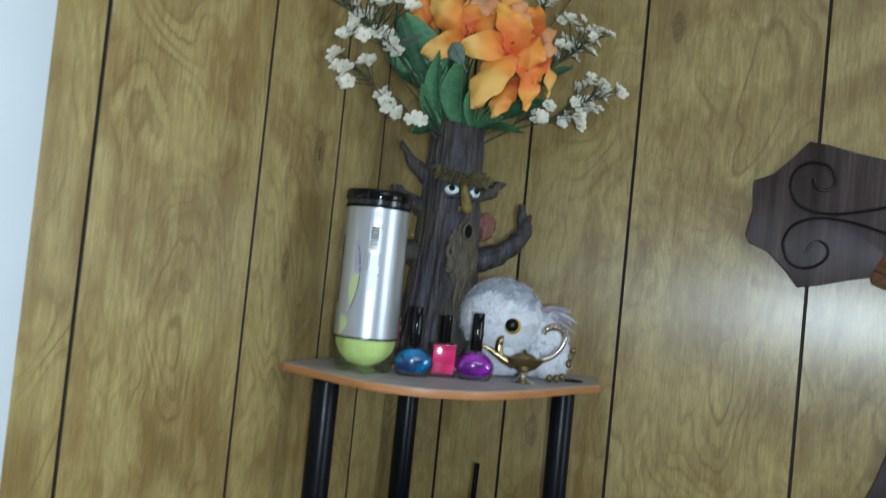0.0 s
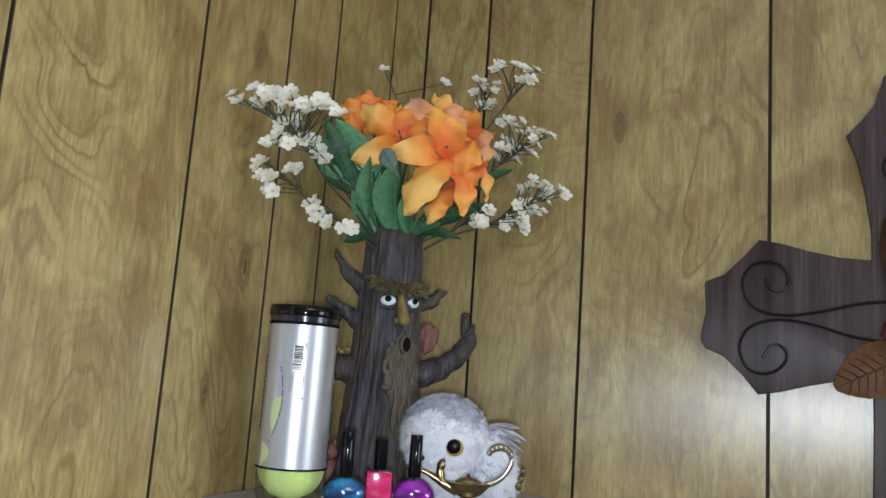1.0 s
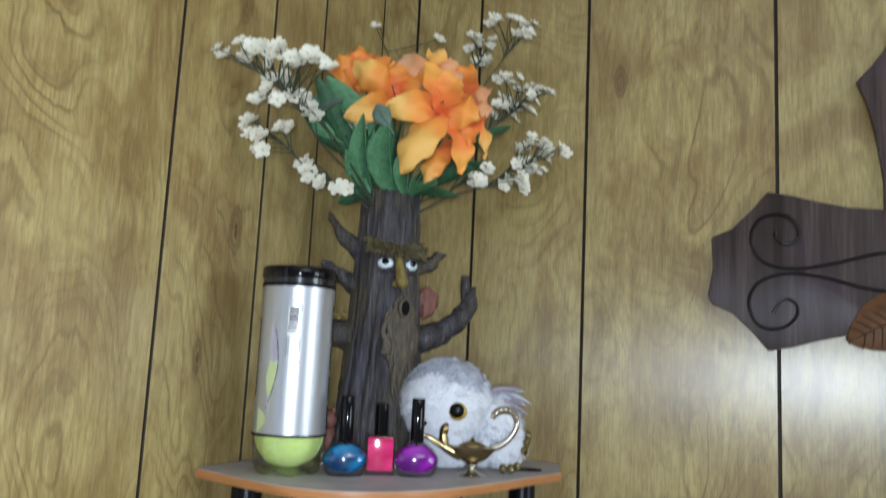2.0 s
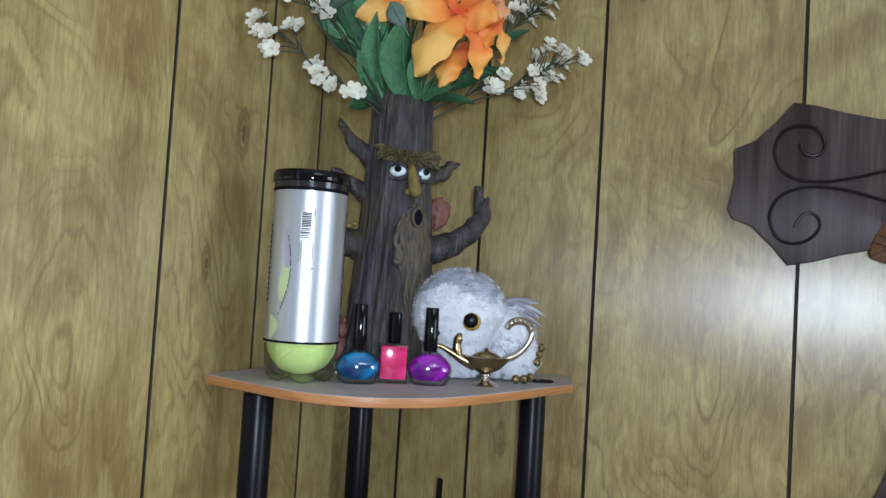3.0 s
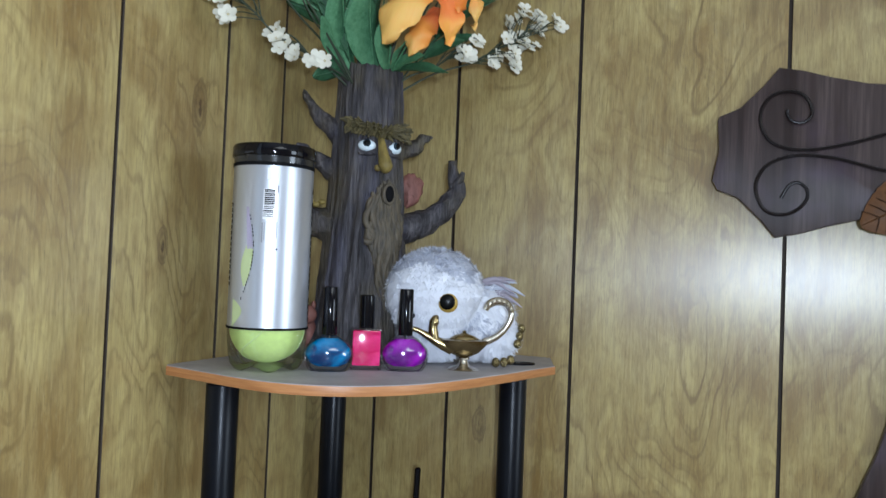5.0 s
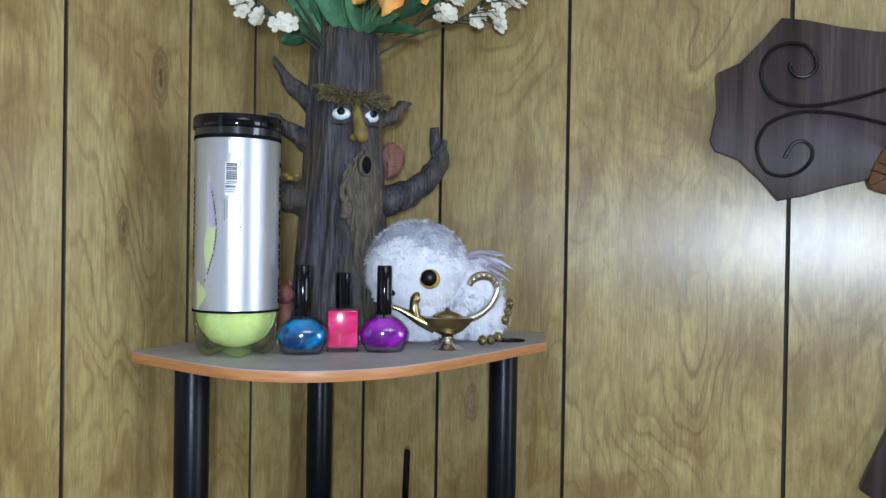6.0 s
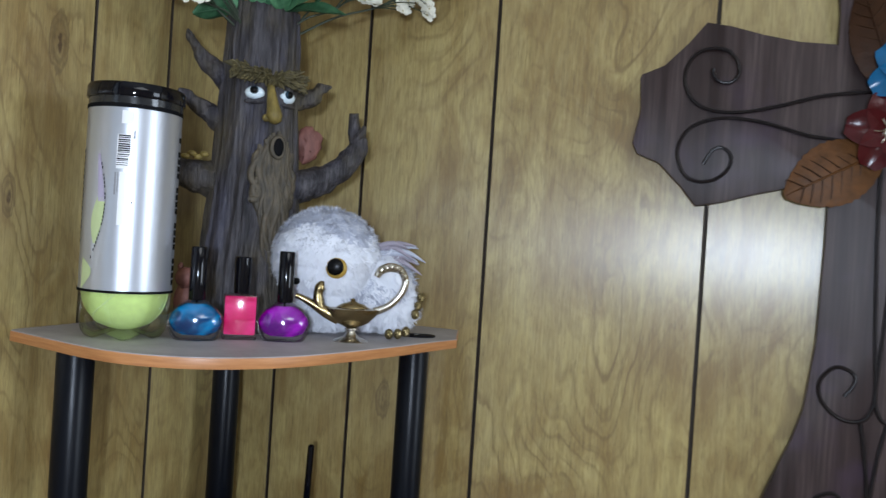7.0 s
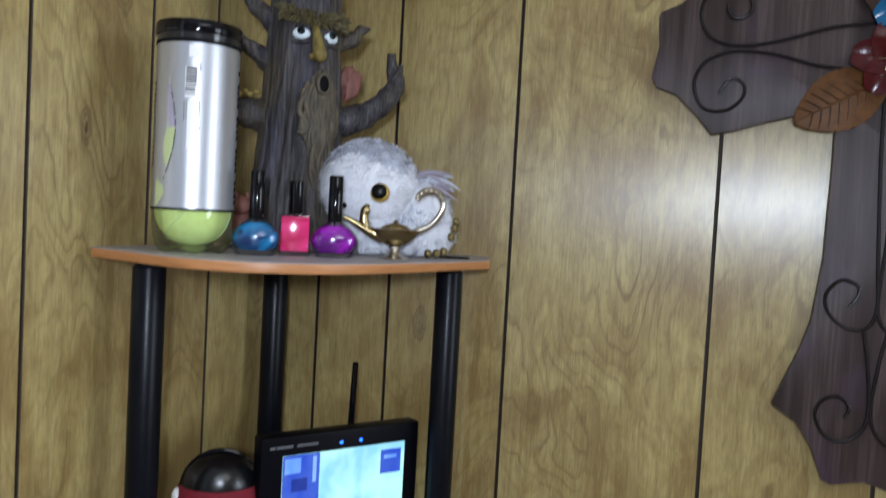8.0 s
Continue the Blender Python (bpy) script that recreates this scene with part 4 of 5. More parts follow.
def lily(at, petals, material, seed, label, deep=()):
    """at and the petal tips: across, depth towards the room, height; each petal has a tip and a width."""
    rng = random.Random(seed)
    centre = Vector((at[0], -at[1], at[2]))
    root = Vector((centre.x * 0.2, centre.y * 0.2 - 0.004, -0.03))
    bm = bmesh.new()
    tube(bm, [root, root.lerp(centre, 0.5) + Vector((0, 0.008, 0.006)), centre + Vector((0, 0.016, -0.004)), centre], [0.0020, 0.0018, 0.0022, 0.0060], 8, 0, 4)
    flower = part("lily", bm, "stem", bouquet, label)
    shape = lambda t: min(1.0, 0.28 + 1.5 * t) * math.sqrt(max(0.0, 1 - max(0.0, (t - 0.42) / 0.585) ** 1.7))
    for k, (u, v, z, width, *more) in enumerate(petals):
        tip = Vector((u, -v, z))
        origin = Vector((more[2], -more[3], more[4])) if len(more) > 2 else centre
        d = tip - origin
        long = d.length
        d.normalize()
        up = Vector((0, -1, 0.15))
        n = (up - d * up.dot(d)).normalized()
        bow, curl = rng.uniform(0.45, 0.75), rng.uniform(0.5, 1.0)
        cup = rng.choice((-0.55, -0.4, 0.3))
        spin = rng.uniform(-0.75, 0.75)
        if more:
            spin, bow = more[0], more[1]
        bm = bmesh.new()
        blade(bm, long * 1.10, width * 0.92, shape, lambda t: bow * (1 - 2.0 * t) - curl * t ** 4, cup, 14, 11, 0.0007, 0.0048, seed + k * 2.3)
        p = part("petal", bm, "lily_deep" if k in deep else material if k % 3 else ("lily" if material == "lily_peach" else material), flower, "", 80)
        m = Matrix((d, n.cross(d), n)).transposed().to_4x4()
        p.matrix_local = Matrix.Translation(origin) @ m @ Matrix.Rotation(spin, 4, "X")
    for k in range(3):
        bm = bmesh.new()
        a = 2 * math.pi * k / 3
        tip = centre + Vector((0.008 * math.cos(a), -0.016, 0.008 * math.sin(a)))
        tube(bm, [centre, centre.lerp(tip, 0.5) + Vector((0, -0.002, 0)), tip], [0.0006, 0.0006, 0.0005], 5, 0, 3)
        ball(bm, tip, (0.0010, 0.0010, 0.0020), 0, 6)
        part("stamen", bm, "stem", flower)


# each petal: tip (across, depth, height), width, and for the twisted ones the turn about its length, the bow and its own foot
lily((0.046, 0.062, 0.098), (
    (0.008, 0.098, 0.010, 0.054, 0.45, 0.50, 0.064, 0.066, 0.092), (-0.010, 0.086, 0.082, 0.042, -0.35, 0.55, 0.054, 0.064, 0.098), (0.096, 0.084, 0.078, 0.056, 0.20, 0.70, 0.050, 0.064, 0.100),
    (0.088, 0.074, 0.050, 0.030, 0.5, 0.80, 0.104, 0.056, 0.086), (0.078, 0.070, 0.020, 0.038, -0.5, 0.45, 0.060, 0.060, 0.092), (0.036, 0.066, 0.004, 0.034, 0.3, 0.60, 0.070, 0.052, 0.060),
    (0.034, 0.076, 0.142, 0.052, 0.45, 0.30, 0.058, 0.064, 0.080), (0.113, 0.052, 0.034, 0.020, -0.5, 0.90, 0.080, 0.050, 0.100), (0.068, 0.082, 0.126, 0.054, -0.4, 0.35, 0.048, 0.064, 0.084)),
    "lily", 3, "open orange and yellow lily with twisted petals", (4, 6, 8))
lily((-0.002, 0.046, 0.110), ((-0.053, 0.066, 0.146, 0.046), (-0.056, 0.070, 0.074, 0.036), (-0.004, 0.056, 0.152, 0.042), (0.034, 0.060, 0.136, 0.042), (0.004, 0.074, 0.078, 0.034)), "lily", 8, "open orange lily")
lily((0.050, 0.026, 0.126), ((0.040, 0.040, 0.176, 0.042), (0.002, 0.044, 0.166, 0.046), (0.076, 0.036, 0.154, 0.046), (0.086, 0.046, 0.112, 0.044), (0.020, 0.056, 0.128, 0.040), (0.066, 0.040, 0.168, 0.036)), "lily_peach", 13, "peach and yellow lily")
lily((-0.040, 0.016, 0.142), ((-0.084, 0.026, 0.154, 0.036), (-0.052, 0.026, 0.181, 0.040), (-0.010, 0.030, 0.164, 0.038), (-0.076, 0.036, 0.124, 0.036), (-0.034, 0.046, 0.118, 0.038), (-0.072, 0.018, 0.172, 0.036)), "lily", 21, "faded orange lily")
lily((0.080, 0.008, 0.124), ((0.086, 0.024, 0.166, 0.052), (0.118, 0.016, 0.140, 0.050), (0.112, 0.020, 0.104, 0.042), (0.064, 0.030, 0.092, 0.040)), "lily_peach", 29, "pale peach lily")

leaf_shape = lambda t: math.sin(math.pi * min(1.0, 0.06 + 0.93 * t)) ** 0.85
# foot and tip of each leaf (across, depth towards the room, height), width, material
leaves = [
    ((-0.030, 0.050, 0.035), (-0.084, 0.064, 0.122), 0.046, "leaf"), ((-0.022, 0.080, -0.014), (-0.034, 0.094, 0.070), 0.038, "leaf"),
    ((0.004, 0.070, -0.016), (-0.006, 0.092, 0.068), 0.050, "leaf"), ((0.020, 0.062, -0.016), (0.026, 0.076, 0.060), 0.046, "leaf"),
    ((0.036, 0.040, -0.012), (0.080, 0.056, -0.012), 0.016, "leaf_dark"), ((-0.022, 0.036, -0.020), (-0.060, 0.054, -0.024), 0.024, "leaf_dark"),
    ((0.070, 0.015, 0.038), (0.143, 0.022, 0.088), 0.026, "leaf_dark"), ((-0.060, 0.070, 0.050), (-0.094, 0.084, 0.116), 0.022, "leaf_dark"),
    ((-0.034, 0.040, 0.036), (-0.092, 0.056, 0.052), 0.024, "leaf_dark"), ((0.030, 0.045, -0.030), (0.055, 0.055, 0.006), 0.020, "leaf"),
    ((-0.020, 0.035, 0.0), (-0.012, 0.050, 0.080), 0.040, "leaf_dark"), ((0.012, 0.030, 0.0), (0.012, 0.045, 0.080), 0.044, "leaf_dark"),
    ((0.050, 0.020, 0.030), (0.098, 0.036, 0.060), 0.034, "leaf_dark"), ((-0.090, 0.082, 0.070), (-0.060, 0.100, 0.084), 0.018, "leaf_pale"),
    ((-0.008, 0.090, 0.062), (-0.022, 0.106, 0.080), 0.022, "leaf_pale"), ((-0.026, 0.078, -0.014), (-0.052, 0.084, 0.030), 0.022, "leaf"),
    ((-0.050, 0.050, 0.030), (-0.078, 0.066, 0.085), 0.026, "leaf_dark"), ((-0.062, 0.060, 0.060), (-0.104, 0.080, 0.096), 0.020, "leaf_dark"), ((-0.070, 0.066, 0.050), (-0.102, 0.080, 0.062), 0.018, "leaf"),
    ((-0.030, 0.045, 0.010), (-0.066, 0.058, 0.070), 0.026, "leaf_dark"), ((0.060, 0.012, 0.020), (0.118, 0.020, 0.040), 0.020, "leaf_dark"), ((0.056, 0.030, 0.010), (0.100, 0.040, 0.030), 0.020, "leaf_dark"),
    ((0.028, 0.050, -0.02), (0.042, 0.066, 0.022), 0.020, "leaf"),
]
for k, (a, b, width, material) in enumerate(leaves):
    low = a[2] < 0.01
    foot, tip = Vector((a[0], -min(a[1], 0.024) if low else -a[1], max(a[2], -0.004))), Vector((b[0], -b[1], b[2]))
    if low:
        foot.x = max(-0.024, min(0.024, foot.x))
    long = (tip - foot).length
    bm = bmesh.new()
    blade(bm, long * 1.04, width, leaf_shape, lambda t: 0.30 - 0.6 * t, 0.28, 10, 7, 0.0006, 0.0008, k)
    tube(bm, [(long * 0.05, 0, 0.002), (long * 0.5, 0, long * 0.045), (long * 0.96, 0, 0.002)], [0.0011, 0.0009, 0.0004], 5, 0, 3)
    tube(bm, [(-0.012, 0, -0.004), (0, 0, 0), (0.004, 0, 0.001)], 0.0011, 5)
    p = part("leaf", bm, material, bouquet, "", 70)
    p.matrix_local = aim(foot, tip - foot, radians((90 if abs((tip - foot).normalized().z) > 0.95 else 62) * (1 if k % 2 else 0.8)))


def blossom_mesh(seed):
    rng = random.Random(seed)
    bm = bmesh.new()
    for k in range(5):
        a = 2 * math.pi * k / 5 + rng.uniform(-0.15, 0.15)
        d, s = Vector((math.cos(a), math.sin(a), 0)), Vector((-math.sin(a), math.cos(a), 0))
        lift = rng.uniform(0.001, 0.0035)
        pts = [(0.0010, 0.0012, 0.0), (0.0042, 0.0036, lift * 0.5), (0.0072, 0.0034, lift), (0.0088, 0.0012, lift * 1.1)]
        l, r = [], []
        for x, w, z in pts:
            l.append(bm.verts.new(d * x + s * w + Vector((0, 0, z + 0.0008))))
            r.append(bm.verts.new(d * x - s * w + Vector((0, 0, z + 0.0008))))
        m = [bm.verts.new(d * x + Vector((0, 0, z))) for x, w, z in pts]
        for i in range(3):
            bm.faces.new([l[i], m[i], m[i + 1], l[i + 1]])
            bm.faces.new([m[i], r[i], r[i + 1], m[i + 1]])
    ball(bm, (0, 0, 0.0008), (0.0014, 0.0014, 0.0010), 1, 6)
    ob = part("blossom", bm, ["blossom", "blossom_eye"], None, "", 60)
    mesh = ob.data
    bpy.data.objects.remove(ob)
    return mesh


blossoms = [blossom_mesh(s) for s in (1, 2, 3, 4)]
# depth towards the room and (across, height) of the blossoms of each spray
sprays = [
    (0.150, [(-.170, .124), (-.181, .107), (-.160, .109), (-.151, .112), (-.139, .113), (-.127, .121), (-.123, .108), (-.111, .109), (-.099, .113), (-.097, .123), (-.084, .111), (-.077, .102)]),
    (0.120, [(-.141, .094), (-.129, .099), (-.112, .083), (-.102, .081), (-.133, .075), (-.149, .071)]),
    (0.110, [(-.158, .053), (-.159, .033), (-.147, .034), (-.149, .021), (-.129, .045)]),
    (0.080, [(-.097, .012), (-.090, .002), (-.080, -.004), (-.057, -.009)]),
    (0.090, [(-.094, .067), (-.089, .063), (-.102, .077)]),
    (0.010, [(.122, .236), (.149, .232), (.167, .233), (.164, .217), (.146, .212)]),
    (-0.030, [(.093, .227), (.102, .216), (.117, .217), (.118, .201), (.112, .197)]),
    (-0.030, [(.138, .175), (.154, .168), (.158, .160), (.181, .166), (.197, .163), (.201, .156), (.143, .147), (.155, .140), (.174, .142), (.171, .130), (.152, .128), (.136, .131), (.121, .126), (.109, .129)]),
    (-0.025, [(.164, .081), (.175, .085), (.191, .083), (.202, .080), (.218, .077), (.199, .064), (.169, .058), (.180, .055), (.157, .053), (.147, .026), (.158, .030), (.173, .031), (.188, .048)]),
    (0.030, [(.096, .026), (.107, .019), (.114, .034), (.100, .015)]),
    (-0.030, [(.051, .220), (-.033, .230)]),
    (0.050, [(-.040, .072), (-.032, .058), (-.050, .075)]),
]
rng = random.Random(17)
for depth, heads in sprays:
    spots = []
    for x, z in heads:
        p = Vector((x, -depth + rng.uniform(-0.012, 0.012), z))
        spots.append(p)
        if len(heads) > 2:
            for _ in range(2):
                spots.append(p + Vector((rng.uniform(-0.010, 0.010), rng.uniform(-0.008, 0.010), rng.uniform(-0.008, 0.008))))
    mid = sum(spots, Vector()) / len(spots)
    root = Vector((mid.x * 0.12, -depth * 0.12 - 0.004, -0.03))
    fork = root.lerp(mid, 0.62) + Vector((0, 0, 0.006 - 0.05 * abs(mid.x)))
    far = max(spots, key=lambda p: (p - root).length)
    bm = bmesh.new()
    stem = curve_points([root, root.lerp(fork, 0.5) + Vector((0, 0, 0.006)), fork, fork.lerp(far, 0.5) + Vector((0, 0, 0.006)), far], 8)
    tube(bm, stem, [0.0014 - 0.0009 * k / len(stem) for k in range(len(stem))], 6)
    for p in spots:
        reach = (p - root).length - rng.uniform(0.018, 0.034)
        ahead = [q for q in stem if (q - root).length <= reach] or stem[:1]
        start = ahead[-1]
        bend = start.lerp(p, 0.55) + Vector((rng.uniform(-0.004, 0.004), rng.uniform(-0.004, 0.004), rng.uniform(0.0, 0.007)))
        tube(bm, [start, bend, p], [0.0007, 0.0006, 0.0004], 5, 0, 4)
    spray = part("flower_spray", bm, "stem", bouquet, "thin dark stems with small white blossoms")
    for p in spots:
        ob = new("blossom", rng.choice(blossoms))
        ob.parent = spray
        d = (p - fork).normalized() * 0.5 + Vector((rng.uniform(-0.5, 0.5), -0.75 + rng.uniform(-0.3, 0.3), rng.uniform(-0.2, 0.6)))
        s = rng.uniform(0.80, 1.12)
        ob.matrix_local = Matrix.Translation(p) @ d.to_track_quat("Z", "Y").to_matrix().to_4x4() @ Matrix.Rotation(rng.uniform(0, 6.28), 4, "Z") @ Matrix.Diagonal((s, s, s, 1))

# ---- wall cross ----
CX, CZ = 0.716, 1.621
cross = thing("wall_cross", pose(CX, 0.0, CZ), "brown wooden wall cross with iron scrolls, copper leaves and enamel flowers", "wall cross")
# one quarter-run of the scalloped outline for each arm, from its inner corner to its tip (across, along)
side_arm = [(0.051, 0.068), (0.085, 0.0715), (0.119, 0.0795), (0.148, 0.0885), (0.172, 0.093), (0.188, 0.073), (0.211, 0.050), (0.233, 0.041)]
low_arm = [(0.051, -0.080), (0.0510, -0.127), (0.0530, -0.220), (0.0600, -0.284), (0.069, -0.316), (0.0805, -0.345), (0.0925, -0.378), (0.067, -0.395), (0.052, -0.417), (0.039, -0.451)]
top_arm = [(0.051, 0.100), (0.058, 0.156), (0.066, 0.192), (0.076, 0.219), (0.060, 0.236), (0.046, 0.255), (0.037, 0.286)]
right = [(0.036, 0.290)] + top_arm[::-1] + side_arm + [(0.2345, 0.036), (0.2320, 0.004), (0.2385, -0.030)] + [(a, -h) for a, h in side_arm[::-1]] + low_arm + [(0.030, -0.4545), (0.0, -0.447)]
left = [(-x, z) for x, z in right[::-1][1:]]
outline_xz = right + left + [(0.0, 0.281)]
bm = bmesh.new()
slab(bm, outline_xz, 0.008, 0.020, 0.0016)
plaque = part("plaque", bm, "board", cross, "dark weathered scalloped board", 30)
plaque.matrix_local = Matrix.Rotation(radians(90), 4, "X")
for z in (-0.35, 0.2):
    bm = bmesh.new()
    box(bm, -0.03, 0.03, -0.0085, 0.0, z - 0.02, z + 0.02)
    part("hanger_block", bm, "board", cross)


def wire(pts, mirror=1, radius=0.0018, lift=0.0226, turn=0):
    bm = bmesh.new()
    out = []
    for x, z in pts:
        x, z = mirror * (x + 0.002 - CX), z - 0.0035 - CZ
        for _ in range(turn):
            x, z = z, -x
        out.append((x, -lift, z))
    tube(bm, out, radius, 8, 0, 5)
    part("scroll_wire", bm, "wire", cross)


upper = [(.700, 1.647), (.690, 1.646), (.651, 1.642), (.616, 1.633), (.581, 1.6265), (.554, 1.6275), (.535, 1.636), (.525, 1.653), (.525, 1.671), (.534, 1.685), (.549, 1.690), (.564, 1.687), (.573, 1.676), (.575, 1.664), (.568, 1.656), (.557, 1.657), (.551, 1.665), (.551, 1.670)]
lower = [(.690, 1.597), (.661, 1.601), (.638, 1.605), (.602, 1.616), (.570, 1.6205), (.549, 1.618), (.531, 1.609), (.522, 1.593), (.522, 1.579), (.530, 1.562), (.545, 1.556), (.561, 1.560), (.572, 1.572), (.572, 1.584), (.563, 1.591), (.554, 1.587), (.547, 1.574)]
drop = [(.706, 1.580), (.706, 1.554), (.707, 1.501), (.711, 1.412), (.714, 1.365), (.711, 1.345), (.702, 1.335), (.685, 1.336), (.669, 1.350), (.666, 1.369), (.679, 1.384), (.694, 1.380), (.696, 1.370), (.688, 1.357)]
foot_scroll = [(.703, 1.334), (.709, 1.300), (.713, 1.255), (.708, 1.231), (.692, 1.218), (.674, 1.222), (.664, 1.241), (.669, 1.257), (.684, 1.264), (.695, 1.254), (.691, 1.242)]
for s in (1, -1):
    wire(upper, s)
    wire(lower, s)
    wire(drop, s)
    wire(foot_scroll, s)
top_scroll = [(.706, 1.660), (.708, 1.72), (.7115, 1.78), (.708, 1.812), (.695, 1.822), (.679, 1.812), (.677, 1.795), (.688, 1.785), (.698, 1.792), (.695, 1.802)]
for s in (1, -1):
    wire(top_scroll, s)

serrate = lambda t: math.sin(math.pi * min(1.0, 0.08 + 0.9 * t)) ** 0.8 * (1 + 0.030 * math.sin(t * 70))
for k, (a, b, width, material) in enumerate((((-0.010, -0.036), (-0.090, -0.080), 0.062, "copper"), ((0.000, 0.018), (-0.035, 0.119), 0.050, "copper_dark"), ((0.012, -0.034), (0.088, -0.078), 0.060, "copper"), ((0.004, 0.018), (0.040, 0.114), 0.050, "copper_dark"))):
    foot, tip = Vector((a[0], -0.026, a[1])), Vector((b[0], -0.032, b[1]))
    long = (tip - foot).length
    d = (tip - foot).normalized()
    bm = bmesh.new()
    blade(bm, long, width, serrate, lambda t: 0.12 - 0.35 * t, -0.10, 26, 7, 0.0008)
    for i in range(1, 9):
        x = long * i / 10
        for s in (-1, 1):
            w = serrate(i / 10) * width * 0.34
            tube(bm, [(x, 0, 0.0025), (x + 0.006, s * w * 0.6, 0.0018), (x + 0.011, s * w, 0.0005)], [0.0008, 0.0006, 0.0004], 5, 1)
    tube(bm, [(0, 0, 0.002), (long * 0.5, 0, 0.0038), (long, 0, 0.0)], [0.0014, 0.0012, 0.0006], 6, 0, 3)
    leaf = part("metal_leaf", bm, [material, "copper_vein"], cross, "veined copper leaf", 35)
    y = Vector((0, -1, 0)).cross(d).normalized()
    leaf.matrix_local = Matrix.Translation(foot) @ Matrix((d, y, d.cross(y))).transposed().to_4x4()
for (x, z, depth), material, size, label in (((-0.006, -0.018, 0.034), "red_enamel", 0.038, "red-brown enamel flower"), ((0.006, 0.036, 0.034), "blue_enamel", 0.034, "blue enamel flower")):
    bm = bmesh.new()
    ball(bm, (x, -depth, z), (0.006, 0.005, 0.006), 0, 12)
    tube(bm, [(x, -depth + 0.002, z), (x, -0.019, z)], 0.003, 8)
    flower = part("enamel_flower", bm, "silver_metal", cross, label)
    for k in range(5):
        a = radians(90 + 72 * k + (10 if material == "red_enamel" else 44))
        bm = bmesh.new()
        blade(bm, size, size * 0.92, lambda t: math.sin(math.pi * min(1.0, 0.12 + 0.80 * t)) ** 0.6, lambda t: 0.5 - 0.8 * t, 0.3, 9, 7, 0.0012)
        for i in range(3):
            ball(bm, (size * (0.55 + 0.14 * i), size * 0.2 * (i - 1), size * 0.16), (0.0014, 0.0014, 0.0012), 0, 6)
        p = part("petal", bm, material, flower, "", 70)
        d = Vector((math.cos(a), 0, math.sin(a)))
        n = Vector((0, -1, 0))
        p.matrix_local = Matrix.Translation((x, -depth + 0.002, z)) @ Matrix((d, n.cross(d), n)).transposed().to_4x4()
    for k in range(6):
        a = 2 * math.pi * k / 6
        bm = bmesh.new()
        tube(bm, [(x, -depth, z), (x + 0.006 * math.cos(a), -depth - 0.006, z + 0.006 * math.sin(a)), (x + 0.013 * math.cos(a), -depth - 0.008, z + 0.013 * math.sin(a))], 0.0006, 5, 0, 3)
        part("stamen", bm, "silver_metal", flower)

# ---- on the lower shelf ----
tl, tr = Vector((0.135, -0.236)), Vector((0.246, -0.080))
across = (tr - tl).normalized()
yaw = math.degrees(math.atan2(across.y, across.x))
WIDE, HIGH_M = (tr - tl).length, 0.140
monitor = thing("monitor", pose((tl.x + tr.x) / 2, (tl.y + tr.y) / 2, LOWER, 0, 0, yaw), "small black portable monitor with a lit screen", "monitor")
bm = bmesh.new()
box(bm, -WIDE / 2, WIDE / 2, 0.0, 0.022, 0.0, HIGH_M, 0.003)
case = part("case", bm, "bezel", monitor, "black plastic casing")
w = WIDE / 2
bm = bmesh.new()
box(bm, -w + 0.024, w - 0.019, -0.0012, 0.001, 0.018, HIGH_M - 0.021)
screen = part("screen", bm, "screen", monitor, "bright pale cyan picture")
for x0, x1, z0, z1, m in ((-w + 0.024, -w + 0.066, 0.018, HIGH_M - 0.021, "screen_blue"), (-w + 0.026, -w + 0.044, HIGH_M - 0.040, HIGH_M - 0.024, "screen_pale"), (w - 0.050, w - 0.024, HIGH_M - 0.055, HIGH_M - 0.028, "screen_blue"), (-w + 0.058, -w + 0.062, HIGH_M - 0.052, HIGH_M - 0.024, "screen_pale"), (-w + 0.034, -w + 0.052, HIGH_M - 0.060, HIGH_M - 0.046, "screen_deep"), (w - 0.046, w - 0.030, HIGH_M - 0.038, HIGH_M - 0.034, "screen_pale")):
    bm = bmesh.new()
    box(bm, x0, x1, -0.0018 if m == "screen_blue" else -0.0024, -0.0008, z0, z1)
    part("picture_patch", bm, m, screen)
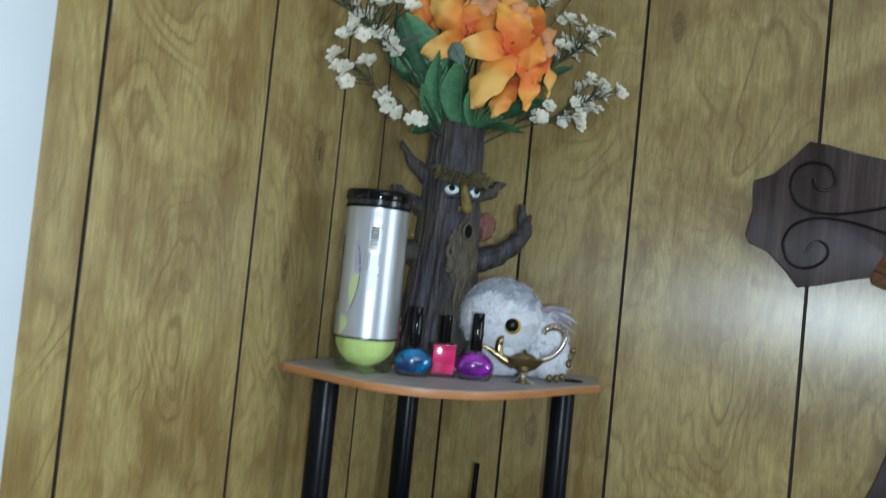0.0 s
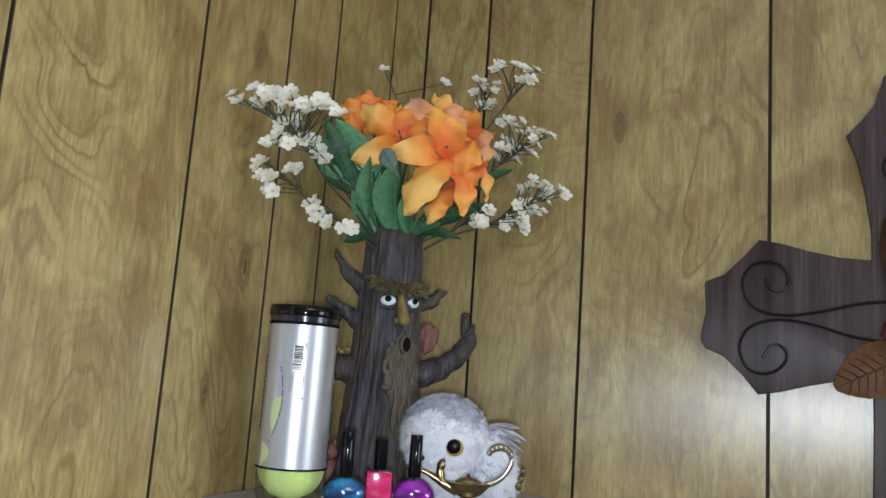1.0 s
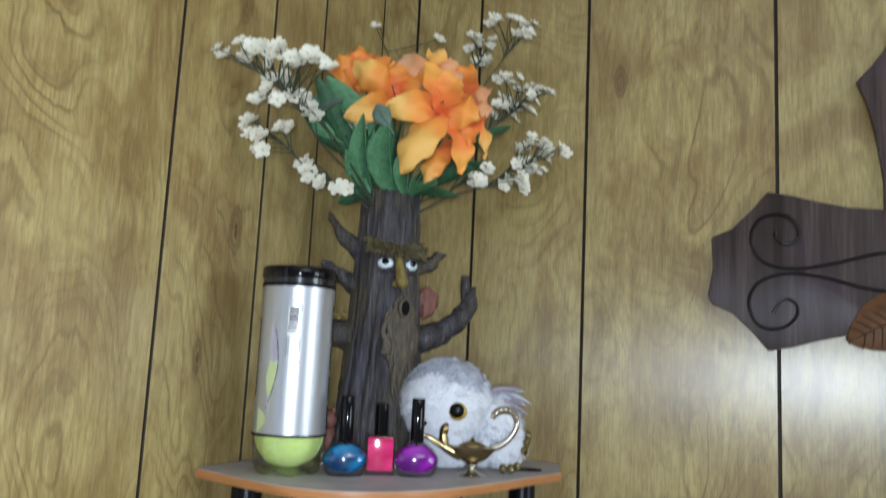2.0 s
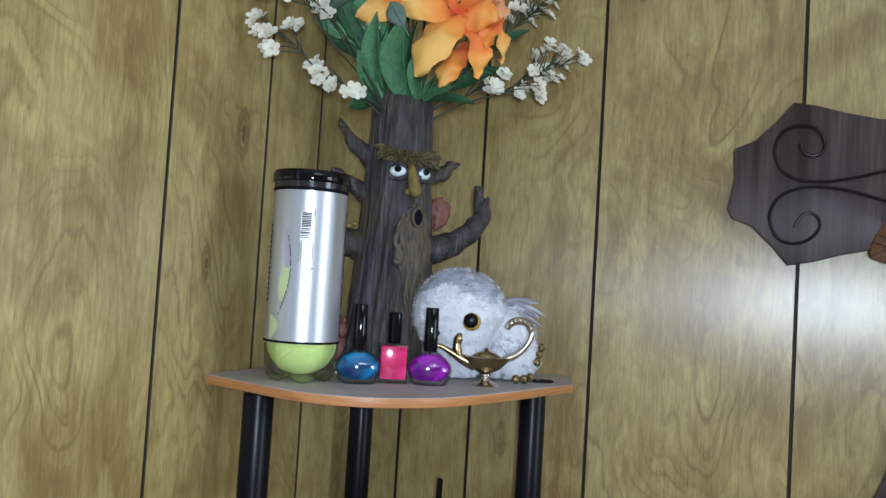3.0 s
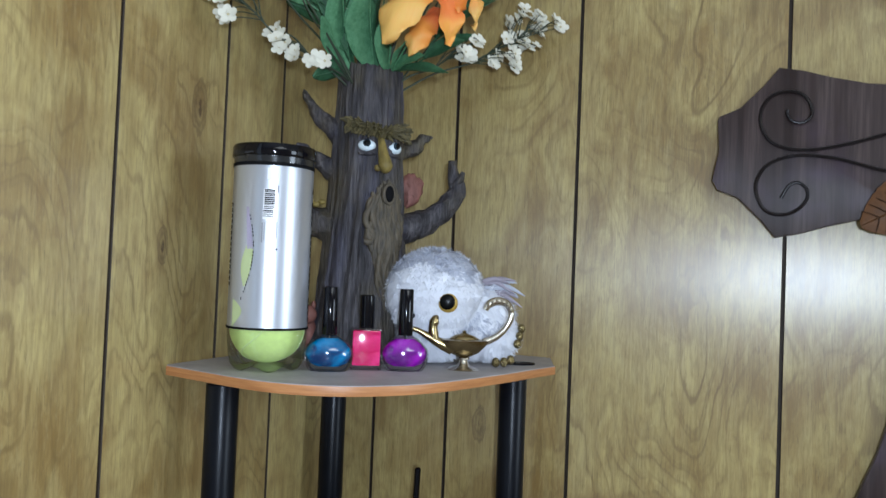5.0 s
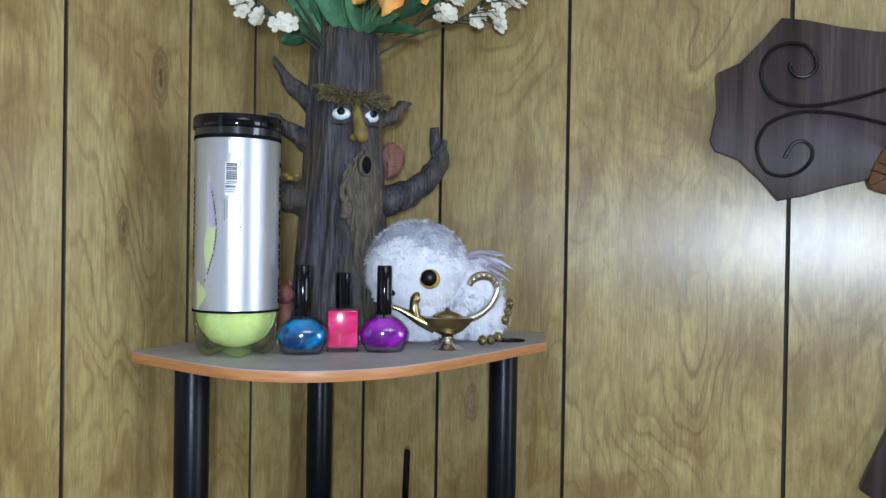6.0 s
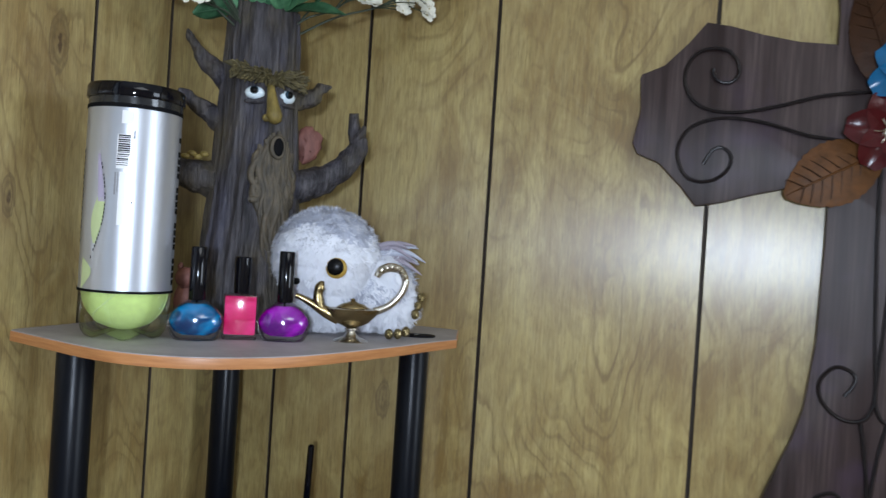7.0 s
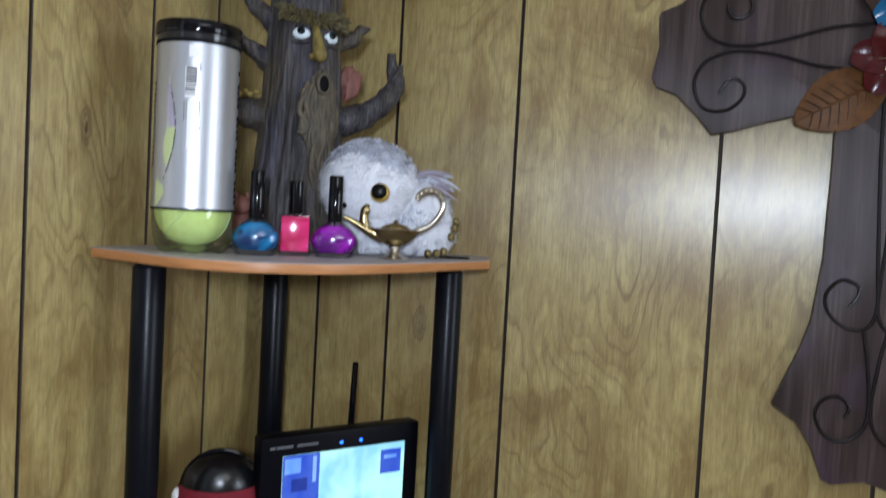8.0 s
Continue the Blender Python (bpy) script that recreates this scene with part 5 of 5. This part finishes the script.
for x in (-0.004, 0.020):
    bm = bmesh.new()
    ball(bm, (x, -0.0002, HIGH_M - 0.0135), (0.0022, 0.0012, 0.0016), 0, 10)
    part("indicator_light", bm, "led", monitor, "blue indicator light")
for x, n in ((-w + 0.0125, 0.006), (-w + 0.026, 0.018), (-w + 0.052, 0.024)):
    bm = bmesh.new()
    box(bm, x - n / 2, x + n / 2, -0.0006, 0.001, HIGH_M - 0.0125, HIGH_M - 0.0100)
    part("printed_bar", bm, "bezel_print", monitor)
back = monitor.matrix_world.inverted()
foot, knee, tip = (back @ Vector(p) for p in ((0.1595, -0.0885, 1.075), (0.1608, -0.0870, 1.150), (0.163, -0.0855, 1.243)))
bm = bmesh.new()
tube(bm, [foot, knee], 0.0044, 12)
tube(bm, [knee.lerp(foot, 0.05), tip], [0.0040, 0.0036], 12)
ball(bm, tip, (0.0036, 0.0036, 0.0025), 0, 12)
tube(bm, [(foot.x, 0.020, foot.z + 0.006), foot + Vector((0, 0, 0.006))], 0.005, 10)
part("antenna", bm, "cap_plastic", monitor, "thin black stick antenna")

toy = thing("toy", pose(0.084, -0.232, LOWER, 0, 0, VIEW + 6), "red cloth toy with a glossy black domed top", "toy")
bm = bmesh.new()
lathe(bm, [(0, 0), (0.034, 0.0), (0.043, 0.010), (0.0475, 0.040), (0.0470, 0.070), (0.0420, 0.086), (0.030, 0.092), (0, 0.093)], 36, 1.0, 0.85)
part("body", bm, "red_toy", toy, "red cloth body")
bm = bmesh.new()
lathe(bm, [(0.0405, 0.078), (0.0412, 0.083), (0.0395, 0.092), (0.0345, 0.104), (0.0255, 0.1135), (0.012, 0.1185), (0, 0.1195)], 36, 1.0, 0.85)
crown = part("dome", bm, "dark_gloss", toy, "glossy black dome")
bm = bmesh.new()
rim = [(0.0395 * math.cos(t), -0.004, 0.082 + 0.0395 * math.sin(t)) for t in [math.pi * k / 20 for k in range(21)]]
tube(bm, rim, 0.0022, 8)
part("rim", bm, "cap_plastic", crown)
for s in (-1, 1):
    bm = bmesh.new()
    ball(bm, (s * 0.043, -0.006, 0.074), (0.006, 0.010, 0.010), 0, 12)
    part("white_side_patch", bm, "white_print", toy)
